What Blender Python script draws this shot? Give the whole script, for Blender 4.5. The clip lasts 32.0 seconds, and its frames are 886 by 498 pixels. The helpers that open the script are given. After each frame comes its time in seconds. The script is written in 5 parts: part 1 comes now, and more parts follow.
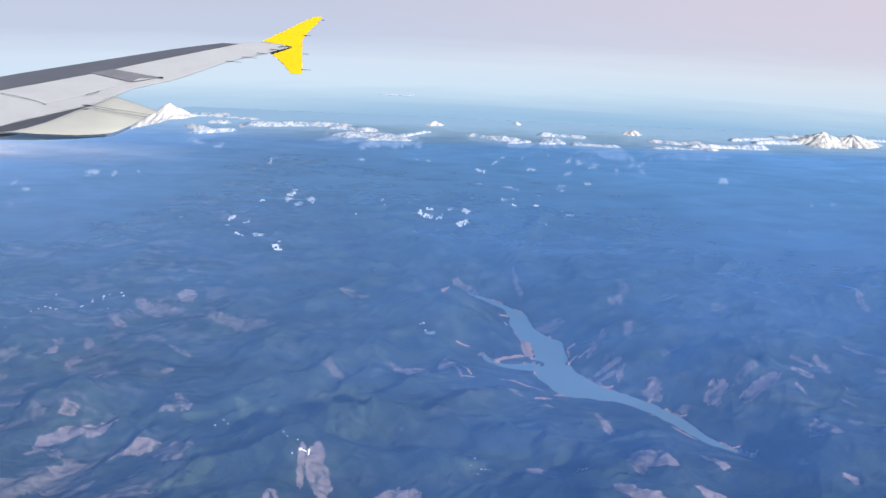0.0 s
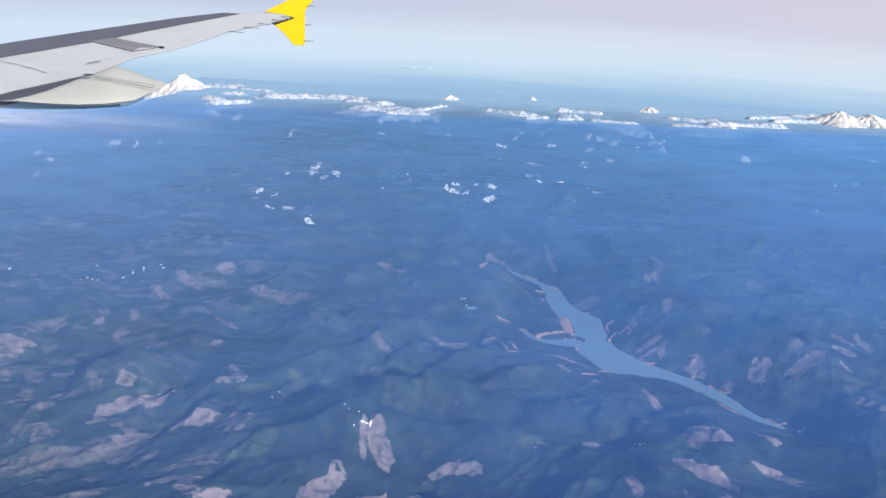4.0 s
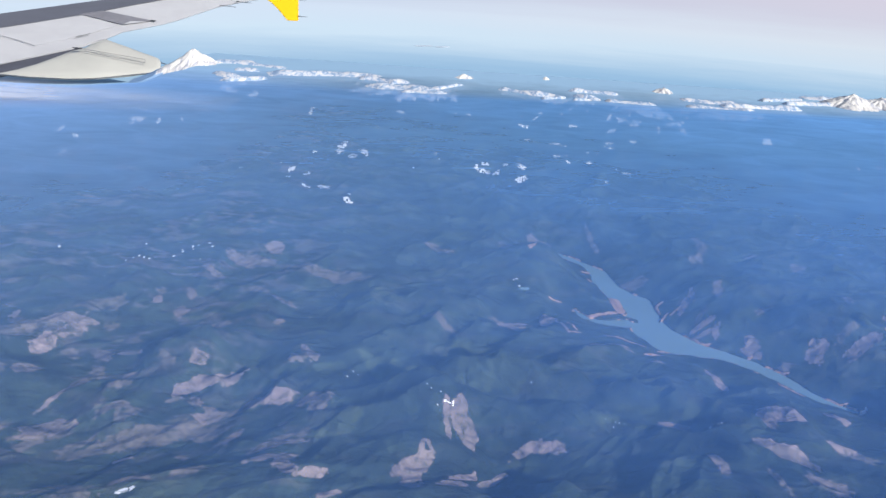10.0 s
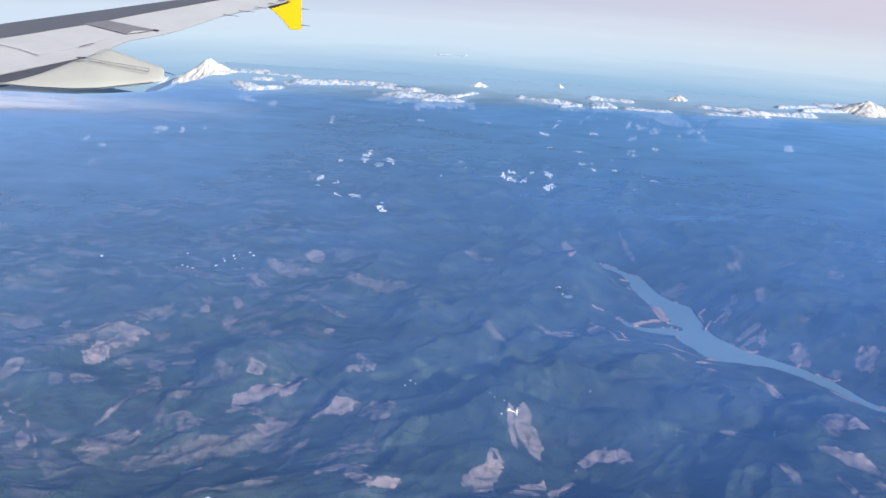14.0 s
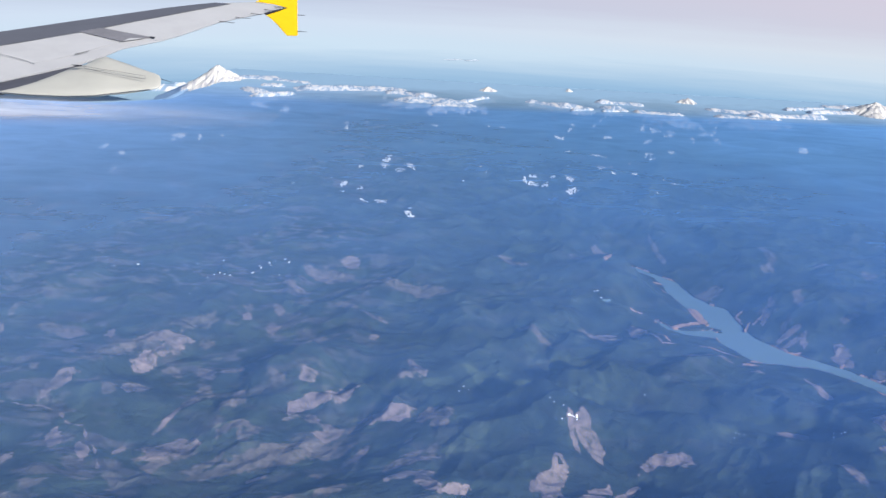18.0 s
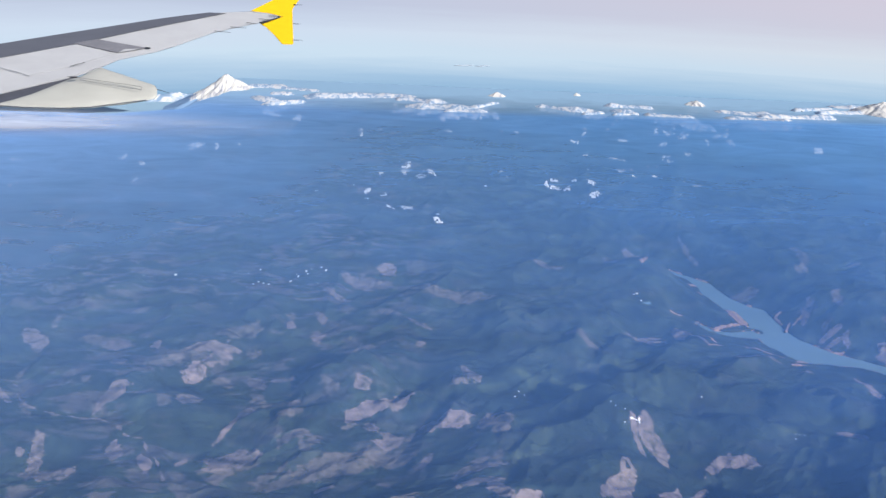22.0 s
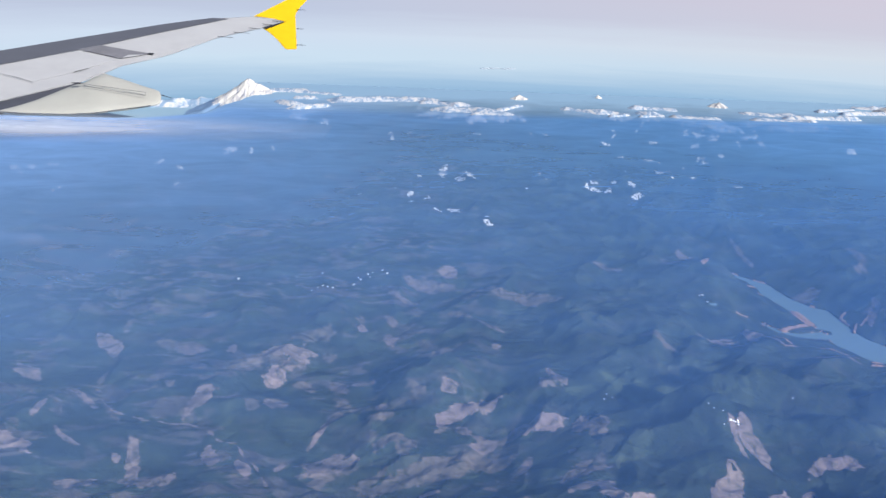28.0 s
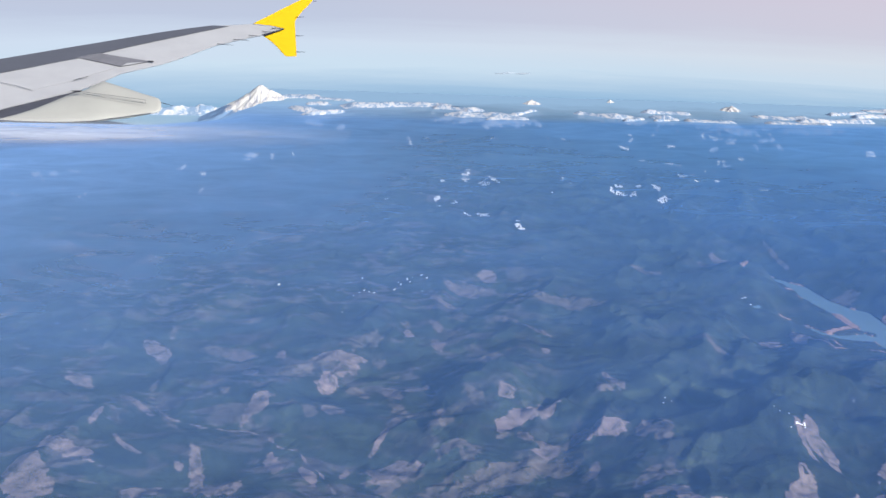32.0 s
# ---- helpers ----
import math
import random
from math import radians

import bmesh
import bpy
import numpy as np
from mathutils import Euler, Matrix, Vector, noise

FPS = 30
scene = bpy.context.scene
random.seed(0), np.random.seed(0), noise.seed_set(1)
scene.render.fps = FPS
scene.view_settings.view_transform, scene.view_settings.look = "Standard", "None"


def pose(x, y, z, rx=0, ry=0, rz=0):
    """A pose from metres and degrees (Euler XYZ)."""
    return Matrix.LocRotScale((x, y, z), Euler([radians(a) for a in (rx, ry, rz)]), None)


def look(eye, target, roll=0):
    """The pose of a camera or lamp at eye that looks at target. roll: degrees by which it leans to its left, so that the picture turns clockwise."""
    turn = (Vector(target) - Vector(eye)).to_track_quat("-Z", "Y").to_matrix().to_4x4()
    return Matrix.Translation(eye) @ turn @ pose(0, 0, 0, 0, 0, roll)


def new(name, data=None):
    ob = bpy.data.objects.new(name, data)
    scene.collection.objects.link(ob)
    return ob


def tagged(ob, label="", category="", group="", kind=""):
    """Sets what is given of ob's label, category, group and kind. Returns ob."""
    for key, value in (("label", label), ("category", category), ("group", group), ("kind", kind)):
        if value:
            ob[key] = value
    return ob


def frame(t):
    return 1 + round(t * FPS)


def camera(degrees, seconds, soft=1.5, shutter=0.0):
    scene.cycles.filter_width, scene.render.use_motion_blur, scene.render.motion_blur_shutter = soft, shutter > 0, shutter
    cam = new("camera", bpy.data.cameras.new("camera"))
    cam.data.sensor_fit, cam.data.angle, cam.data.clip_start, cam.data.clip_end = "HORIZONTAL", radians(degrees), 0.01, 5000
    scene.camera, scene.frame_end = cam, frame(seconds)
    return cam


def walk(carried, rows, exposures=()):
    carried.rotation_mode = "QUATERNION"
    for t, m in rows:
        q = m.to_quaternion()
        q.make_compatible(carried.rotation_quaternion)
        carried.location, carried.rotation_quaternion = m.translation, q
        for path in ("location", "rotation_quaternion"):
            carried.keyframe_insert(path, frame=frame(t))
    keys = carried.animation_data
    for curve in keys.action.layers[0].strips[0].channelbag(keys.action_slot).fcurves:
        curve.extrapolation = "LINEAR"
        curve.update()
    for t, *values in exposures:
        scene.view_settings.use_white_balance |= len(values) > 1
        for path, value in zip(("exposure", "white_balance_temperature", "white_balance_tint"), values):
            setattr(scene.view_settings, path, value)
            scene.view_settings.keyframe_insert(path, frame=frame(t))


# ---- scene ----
cam = camera(62.9, 32.0)
ROWS = [
    (0.0, 0.00, 0.00, 126.92, 72.045, -1.736, 0.563),
    (0.5, -2.34, -0.14, 126.93, 71.739, -1.79, 0.374),
    (1.0, -4.69, -0.28, 126.94, 71.135, -1.665, 0.354),
    (1.5, -7.03, -0.41, 126.95, 70.503, -1.628, 0.524),
    (2.0, -9.38, -0.53, 126.95, 70.327, -1.646, 0.566),
    (2.5, -11.72, -0.65, 126.95, 70.195, -1.787, 0.574),
    (3.0, -14.06, -0.76, 126.94, 70.153, -2.025, 0.594),
    (3.5, -16.41, -0.86, 126.93, 70.155, -2.299, 0.602),
    (5.5, -25.78, -1.19, 126.85, 69.113, -2.591, 0.601),
    (6.0, -28.12, -1.25, 126.82, 68.917, -2.784, 0.539),
    (6.5, -30.47, -1.31, 126.79, 68.698, -2.88, 0.377),
    (7.0, -32.81, -1.36, 126.75, 68.43, -2.917, 0.242),
    (7.5, -35.15, -1.41, 126.70, 68.271, -2.886, 0.166),
    (8.0, -37.50, -1.44, 126.66, 68.285, -2.933, 0.179),
    (8.5, -39.84, -1.47, 126.61, 68.417, -3.065, 0.183),
    (9.0, -42.18, -1.49, 126.55, 68.461, -3.166, 0.077),
    (9.5, -44.53, -1.51, 126.49, 68.437, -3.163, -0.071),
    (10.0, -46.87, -1.52, 126.43, 68.406, -3.159, -0.179),
    (10.5, -49.21, -1.52, 126.36, 68.484, -3.198, -0.213),
    (11.0, -51.55, -1.51, 126.29, 68.52, -3.136, -0.253),
    (11.5, -53.90, -1.50, 126.21, 68.555, -3.086, -0.214),
    (12.0, -56.24, -1.48, 126.13, 68.569, -3.131, -0.135),
    (12.5, -58.58, -1.45, 126.05, 68.63, -3.127, -0.134),
    (13.0, -60.93, -1.41, 125.96, 68.817, -3.059, -0.176),
    (13.5, -63.27, -1.37, 125.87, 68.952, -2.999, -0.229),
    (14.0, -65.61, -1.32, 125.77, 69.016, -2.985, -0.314),
    (14.5, -67.95, -1.27, 125.67, 69.033, -2.887, -0.382),
    (16.5, -77.32, -0.97, 125.22, 69.437, -2.726, -0.832),
    (17.0, -79.66, -0.88, 125.10, 69.422, -2.667, -0.896),
    (17.5, -82.01, -0.78, 124.98, 69.399, -2.678, -0.945),
    (18.0, -84.35, -0.67, 124.85, 69.416, -2.626, -0.947),
    (18.5, -86.69, -0.56, 124.71, 69.497, -2.521, -0.988),
    (19.0, -89.03, -0.44, 124.57, 69.647, -2.421, -1.119),
    (19.5, -91.37, -0.31, 124.43, 69.726, -2.348, -1.203),
    (20.0, -93.72, -0.17, 124.28, 69.722, -2.161, -1.307),
    (20.5, -96.06, -0.03, 124.14, 69.794, -1.944, -1.435),
    (21.0, -98.40, 0.12, 123.98, 69.941, -1.876, -1.571),
    (21.5, -100.74, 0.28, 123.82, 69.943, -1.883, -1.605),
    (22.0, -103.08, 0.44, 123.66, 69.924, -1.892, -1.659),
    (22.5, -105.42, 0.61, 123.49, 69.981, -1.944, -1.751),
    (23.0, -107.77, 0.79, 123.32, 70.045, -1.849, -1.688),
    (23.5, -110.11, 0.97, 123.14, 70.135, -1.921, -1.616),
    (24.0, -112.45, 1.17, 122.97, 70.065, -1.974, -1.665),
    (24.5, -114.79, 1.36, 122.78, 70.144, -1.861, -1.632),
    (25.0, -117.13, 1.57, 122.59, 70.288, -1.802, -1.665),
    (25.5, -119.47, 1.78, 122.40, 70.447, -1.748, -1.676),
    (27.5, -128.84, 2.71, 121.59, 70.287, -1.707, -1.871),
    (28.0, -131.18, 2.96, 121.38, 70.262, -1.634, -1.906),
    (28.5, -133.52, 3.22, 121.16, 70.275, -1.577, -1.935),
    (29.0, -135.86, 3.48, 120.94, 70.311, -1.508, -1.984),
    (29.5, -138.20, 3.75, 120.72, 70.431, -1.515, -1.943),
    (30.0, -140.54, 4.03, 120.49, 70.448, -1.535, -2.037),
    (30.5, -142.88, 4.32, 120.26, 70.413, -1.473, -2.142),
    (31.0, -145.22, 4.61, 120.02, 70.447, -1.343, -2.162),
    (31.5, -147.56, 4.91, 119.78, 70.577, -1.355, -2.209),
    (32.0, -149.90, 5.21, 119.53, 70.749, -1.366, -2.273),
]
walk(cam, [(t, pose(x, y, z, rx, ry, rz)) for t, x, y, z, rx, ry, rz in ROWS], exposures=[(0.0, 0.88), (13.0, 0.88), (24.0, 0.80), (32.0, 0.80)])

# ---------------------------------------------------------------- world, sun
SUN_FROM = Vector((0.62, -0.74, 0.45)).normalized()
world = bpy.data.worlds.new("world")
scene.world = world
world.use_nodes = True
wn = world.node_tree
sky = wn.nodes.new("ShaderNodeTexSky")
sky.sky_type = "NISHITA"
sky.sun_disc = False
sky.sun_elevation = math.asin(SUN_FROM.z)
sky.sun_rotation = math.atan2(SUN_FROM.x, SUN_FROM.y)
sky.altitude = 3000
wn.links.new(sky.outputs[0], wn.nodes["Background"].inputs[0])
wn.nodes["Background"].inputs[1].default_value = 0.10
sun = new("sun", bpy.data.lights.new("sun", "SUN"))
sun.data.energy, sun.data.angle, sun.data.color = 4.95, radians(0.5), (1.0, 0.95, 0.86)
sun.matrix_world = look(SUN_FROM * 600, (0, 0, 0))

# ---------------------------------------------------------------- plan of the lake and hills
LAKE_MAIN = [
    (0.09, 2.306, 0.0094), (0.158, 2.245, 0.0145), (0.215, 2.182, 0.0142),
    (0.243, 2.119, 0.0299), (0.247, 2.049, 0.0335), (0.268, 1.981, 0.0414),
    (0.304, 1.895, 0.0542), (0.308, 1.81, 0.0515), (0.314, 1.735, 0.0574),
    (0.352, 1.672, 0.0625), (0.408, 1.641, 0.037), (0.46, 1.619, 0.0278),
    (0.509, 1.588, 0.0235), (0.547, 1.548, 0.0228), (0.576, 1.509, 0.0221),
    (0.601, 1.462, 0.0179), (0.627, 1.424, 0.0124), (0.662, 1.4, 0.0078),
    (0.685, 1.382, 0.0062),
]
LAKE_ARM = [
    (0.265, 1.773, 0.0267), (0.219, 1.773, 0.0201), (0.173, 1.78, 0.0115),
    (0.14, 1.802, 0.0092), (0.114, 1.852, 0.0046),
]
LAKE_COVE = [
    (0.278, 1.962, 0.0211), (0.34, 1.932, 0.0211),
]
SPITS = [
    (0.245, 1.917, 0.25, 1.841, 0.0174), (0.156, 1.803, 0.231, 1.825, 0.0072), (0.274, 1.797, 0.278, 1.794, 0.0101),
    (0.235, 1.815, 0.272, 1.807, 0.0042), (0.349, 1.796, 0.384, 1.843, 0.003),
]
HILLS_WEST = [
    (0.656, 1.295, 0.13, 0.0188), (-0.669, 1.603, 0.13, -0.0013), (-0.937, 1.659, 0.13, -0.0307),
    (-0.89, 1.86, 0.13, 0.0046), (-0.253, 1.193, 0.13, 0.0851), (-0.616, 1.258, 0.13, 0.0007),
    (0.669, 1.561, 0.13, 0.0249), (0.412, 1.212, 0.13, 0.0076), (-1.365, 1.94, 0.13, 0.0324),
    (-1.171, 1.36, 0.13, 0.0052), (-1.172, 1.445, 0.13, 0.001), (-0.165, 1.438, 0.13, -0.0205),
    (-1.589, 1.57, 0.13, -0.0095), (-1.389, 1.133, 0.13, -0.0388), (-1.501, 1.191, 0.13, 0.0168),
    (-0.735, 1.33, 0.13, -0.0056), (-0.706, 1.21, 0.13, -0.0434), (0.222, 1.191, 0.13, -0.0065),
    (0.542, 1.24, 0.13, -0.02), (0.866, 1.561, 0.13, 0.0159), (0.366, 1.441, 0.13, -0.0499),
    (0.145, 1.613, 0.13, -0.0089),
]
HILLS_EAST = [
    (-0.544, 1.43, 0.13, 0.012), (-1.048, 1.434, 0.13, -0.0546), (-0.486, 1.263, 0.13, -0.015),
    (-0.202, 1.132, 0.13, -0.0765), (-0.052, 1.101, 0.13, 0.0075), (0.231, 1.034, 0.13, 0.0157),
    (-1.24, 1.172, 0.13, -0.0236), (-1.556, 1.367, 0.13, -0.0133), (-1.389, 1.556, 0.13, -0.008),
    (-1.046, 1.135, 0.13, -0.0516),
]
SNOW_RANGE = [
    (-1.38, 5.28, -0.803, 5.407, 0.2005), (-0.78, 5.254, -0.545, 5.154, 0.1653), (-0.659, 4.953, -0.345, 4.894, 0.1859),
    (-0.477, 4.681, -0.279, 4.747, 0.0876), (-0.293, 4.977, -0.144, 5.184, 0.0557), (-1.961, 5.663, -1.753, 5.702, 0.1323),
    (-1.735, 5.642, -1.467, 5.535, 0.0877), (-1.722, 5.321, -1.616, 5.313, 0.0405), (0.188, 5.088, 0.31, 4.993, 0.0627),
    (0.303, 5, 0.534, 4.894, 0.079), (0.428, 4.771, 0.552, 4.877, 0.0326), (0.667, 4.979, 0.749, 4.928, 0.0667),
    (0.638, 4.806, 0.777, 4.858, 0.0249),
]
SNOW_RANGE_SOUTH = [
    (0.704, 5.189, 0.922, 5.161, 0.0809), (0.867, 4.827, 1.108, 4.723, 0.0685), (0.916, 4.493, 1.128, 4.483, 0.0502),
    (1.461, 5.071, 1.718, 5.01, 0.1319), (1.416, 4.769, 1.738, 4.727, 0.1414), (1.679, 4.889, 2.148, 4.917, 0.0943),
    (1.401, 4.581, 1.643, 4.555, 0.064), (2.203, 5.147, 2.69, 5.239, 0.06), (2.073, 5.227, 2.401, 5.376, 0.0413),
    (2.499, 5.457, 2.748, 5.446, 0.1177), (2.801, 5.301, 3.246, 5.427, 0.0576), (-1.811, 5.116, -1.678, 4.991, 0.0665),
    (-1.657, 4.834, -1.487, 4.972, 0.0632),
]
VALLEY_UPPER = [
    (0.021, 2.308), (-0.084, 2.393), (-0.232, 2.487),
    (-0.416, 2.613),
]
VALLEY_SIDE = [
    (0.274, 2.201), (0.238, 2.327), (0.178, 2.465),
    (0.036, 2.716),
]
VALLEY_RIVER = [
    (-1.539, 1.393), (-1.481, 1.318), (-1.412, 1.274),
    (-1.314, 1.273), (-1.217, 1.217), (-1.166, 1.151),
    (-1.129, 1.088),
]
VALLEY_FARMS = [
    (-0.376, 1.356), (-0.289, 1.352), (-0.221, 1.314),
    (-0.07, 1.287), (0.065, 1.294), (0.137, 1.261),
    (0.241, 1.227),
]
HILLS_NEAR = [
    (-0.866, 1.863, 0.1, -0.0223), (-0.934, 1.659, 0.1, 0.0035), (-0.671, 1.612, 0.1, -0.0069),
    (-0.563, 1.265, 0.1, -0.0093), (-0.696, 1.357, 0.1, -0.0167), (-1.188, 1.442, 0.1, -0.0122),
    (-0.249, 1.199, 0.1, -0.0201), (-0.059, 1.703, 0.1, -0.0487), (-0.196, 1.42, 0.1, -0.0269),
    (0.477, 1.231, 0.1, 0.0006), (-1.573, 1.571, 0.1, 0.0085), (-1.491, 1.178, 0.1, -0.0082),
    (-1.126, 1.562, 0.1, 0.0053), (-0.528, 1.281, 0.1, 0.0173), (-0.83, 1.936, 0.1, -0.0073),
    (0.825, 1.347, 0.1, 0.024), (0.05, 2.1, 0.1, 0.045),
]
HILLS_FAR = [
    (0.695, 1.576, 0.1, 0.0072), (-0.242, 1.304, 0.1, 0.0283), (-0.86, 1.095, 0.1, -0.0178),
    (0.212, 1.629, 0.1, -0.0183), (0.484, 1.703, 0.1, 0.0021), (-1.367, 1.94, 0.1, -0.0248),
    (0.299, 3.355, 0.3, 0.002), (-0.058, 3.16, 0.3, -0.0186), (-0.713, 2.68, 0.3, 0.0117),
    (-0.633, 3.26, 0.3, -0.0153), (0.547, 3.097, 0.3, 0.0156), (0.773, 4.213, 0.3, 0.0473),
    (1.53, 3.887, 0.3, 0.0234), (-1.58, 4.56, 0.3, 0.0097), (-1.813, 3.81, 0.3, 0.0197),
    (0.633, 2.349, 0.3, -0.0003),
]
RIDGES_LAKE = [
    (-0.307, 1.374, -0.202, 1.393, 0.0325), (-0.353, 1.201, -0.182, 1.324, 0.0082), (-0.155, 1.44, -0.064, 1.422, 0.026),
    (-0.11, 1.406, -0.065, 1.361, 0.0195), (-0.057, 1.317, -0.002, 1.32, 0.0243), (0.08, 1.349, 0.129, 1.353, 0.0225),
    (0.125, 1.275, 0.204, 1.266, 0.0174), (0.208, 1.307, 0.286, 1.331, 0.0151), (0.329, 1.284, 0.375, 1.23, 0.0195),
    (-0.732, 1.498, -0.892, 1.428, 0.0213), (-0.358, 1.192, -0.411, 1.185, 0.0072), (-0.502, 1.134, -0.425, 1.216, 0.0064),
    (0.032, 1.241, 0.091, 1.289, 0.0087), (-0.749, 1.332, -0.654, 1.391, 0.0142), (-0.943, 1.422, -0.818, 1.363, 0.0066),
]
RIDGES_WEST = [
    (0.399, 1.271, 0.518, 1.321, 0.0105), (0.25, 1.166, 0.281, 1.104, 0.012), (0.647, 1.52, 0.752, 1.42, 0.0359),
    (-0.511, 1.19, -0.336, 1.198, 0.0096), (-0.24, 1.55, -0.165, 1.654, 0.014), (-0.4, 1.699, -0.328, 1.743, 0.0154),
    (-0.113, 1.047, -0.04, 1.011, 0.0121), (-1.728, 1.74, -1.703, 1.894, 0.0141), (-1.562, 1.802, -1.469, 1.881, 0.0218),
    (-1.712, 1.577, -1.719, 1.7, 0.0083), (-1.324, 1.742, -1.297, 1.785, 0.0183), (-0.837, 1.504, -0.724, 1.413, 0.0185),
    (-0.917, 1.437, -0.787, 1.408, 0.0139), (-0.842, 1.314, -0.957, 1.297, 0.0081), (-0.671, 1.365, -0.571, 1.282, 0.0107),
]
RIDGES_NORTH = [
    (-1.32, 1.376, -1.27, 1.422, 0.0131), (-1.068, 1.247, -1.003, 1.319, 0.0048), (-0.919, 1.148, -0.856, 1.172, 0.0062),
    (-1.758, 1.226, -1.753, 1.297, 0.0092), (-1.532, 1.414, -1.541, 1.518, 0.008), (-0.37, 1.387, -0.246, 1.413, 0.0197),
    (-0.156, 1.423, -0.154, 1.354, 0.0168), (-0.516, 1.696, -0.419, 1.737, 0.0166), (-0.075, 1.34, 0.029, 1.37, 0.0186),
    (-1.12, 1.716, -1.068, 1.831, 0.0125), (0.625, 1.479, 0.79, 1.43, 0.0306), (0.795, 1.799, 0.963, 1.826, 0.0279),
    (0.652, 1.677, 0.719, 1.593, 0.027), (0.74, 1.359, 0.823, 1.255, 0.0174),
]
BUMPS = HILLS_WEST + HILLS_EAST + HILLS_NEAR + HILLS_FAR
RIDGES = RIDGES_LAKE + RIDGES_WEST + RIDGES_NORTH
# ---------------------------------------------------------------- relief of the land
# One plan unit is the length of the camera's path (150 m in this model).
U = 150.0
LAKE_Z = -0.058


def hash2(ix, iy, seed):
    h = (ix.astype(np.int64) * 374761393 + iy.astype(np.int64) * 668265263 + seed * 974634777) & 0xFFFFFFFF
    h = ((h ^ (h >> 13)) * 1274126177) & 0xFFFFFFFF
    return (h ^ (h >> 16)) & 0xFFFF


def perlin(x, y, seed=0):
    ix, iy = np.floor(x), np.floor(y)
    fx, fy = x - ix, y - iy
    u, v = fx * fx * fx * (fx * (fx * 6 - 15) + 10), fy * fy * fy * (fy * (fy * 6 - 15) + 10)

    def corner(dx, dy):
        a = hash2(ix + dx, iy + dy, seed) * (2 * np.pi / 65536)
        return np.cos(a) * (fx - dx) + np.sin(a) * (fy - dy)
    a, b, c, d = corner(0, 0), corner(1, 0), corner(0, 1), corner(1, 1)
    return 1.5 * ((a + u * (b - a)) * (1 - v) + (c + u * (d - c)) * v)


def cell(y):
    """How finely the land is meshed there; finer relief than that is left out."""
    return np.where(y < 0.7, 0.03, 0.00115 * (np.abs(y) + 0.1) ** 2 + 0.0006)


def fbm(x, y, octaves, seed=0, gain=0.5):
    total, amp = np.zeros_like(x), 1.0
    for k in range(octaves):
        total += amp * perlin(x * 2.03 ** k, y * 2.03 ** k, seed + k)
        amp *= gain
    return total


def ridged(x, y, octaves, seed=0, gain=0.48, finest=None):
    total, amp, weight = np.zeros_like(x), 1.0, 1.0
    for k in range(octaves):
        n = (1 - np.abs(perlin(x * 2.07 ** k, y * 2.07 ** k, seed + k))) ** 2
        if finest is not None:
            n = 0.6 + (n - 0.6) * smooth(1.6, 4.0, 1 / (2.07 ** k * finest))
        total += amp * n * weight
        weight = np.clip(n * 1.3, 0.15, 1)
        amp *= gain
    return total


def smooth(a, b, x):
    t = np.clip((x - a) / (b - a), 0, 1)
    return t * t * (3 - 2 * t)


def seg(x, y, x1, y1, x2, y2):
    """Distance to a stretch of line, and how far along it."""
    dx, dy = x2 - x1, y2 - y1
    k = np.clip(((x - x1) * dx + (y - y1) * dy) / max(dx * dx + dy * dy, 1e-9), 0, 1)
    return np.hypot(x - x1 - k * dx, y - y1 - k * dy), k


def lake_distance(x, y):
    """How far a place lies from the lake's shore; below zero on the water."""
    best = np.full_like(x, 9.0)
    for reach in (LAKE_MAIN, LAKE_ARM, LAKE_COVE):
        for (x1, y1, r1), (x2, y2, r2) in zip(reach, reach[1:]):
            d, k = seg(x, y, x1, y1, x2, y2)
            best = np.minimum(best, d - r1 - (r2 - r1) * k)
    rough = 0.004 * perlin(x * 24, y * 24, 71) + 0.0025 * perlin(x * 60, y * 60, 72)
    best = best + rough
    for (x1, y1, x2, y2, r) in SPITS:
        d, k = seg(x, y, x1, y1, x2, y2)
        best = np.maximum(best, r + 0.4 * rough - d)
    return best


def rim(x):
    """Where the high country ends, set to fit the skyline in the camera's view."""
    return 5.90 + 0.10 * np.clip(-x, -3, 3)


def wing_sight_cap(x, y):
    """The highest that the land may reach north of the great volcano, shaped so the camera still sees the wing beyond.
    """
    a = -x / np.maximum(y, 0.5) - 0.398
    hollow = 0.055 * np.exp(-((x + 2.1) / 0.33) ** 2) * smooth(5.0, 5.35, y)
    return 0.846 - hollow - y * (0.144 + 0.015 * np.clip(a / 0.028, -9, 1) + 0.015 * np.clip((a - 0.028) / 0.033, 0, 1) + 0.010 * np.clip((a - 0.061) / 0.1, 0, 1))


def under(a, b, soft):
    """The lower of two heights, with a rounded turn from one to the other."""
    k = np.clip(0.5 + 0.5 * (b - a) / soft, 0, 1)
    return b + (a - b) * k - soft * k * (1 - k)


def drop(x, y):
    """How far the land has fallen: past the high country's rim it sinks out of the camera's view to an added far
    lowland.
    """
    d = np.maximum(0, y - rim(x))
    fall = np.where(d < 0.3, 0.55 * d * d, 0.0495 + 0.33 * (d - 0.3))
    return np.minimum(fall, 3.6)


def haze_top(x, y):
    top = 0.100 - 0.058 * smooth(4.2, 4.9, y)
    return under(top, np.where(y > 3.5, wing_sight_cap(x, y) - 0.004, 1.0), 0.03) - np.minimum(3.45, drop(x, y))


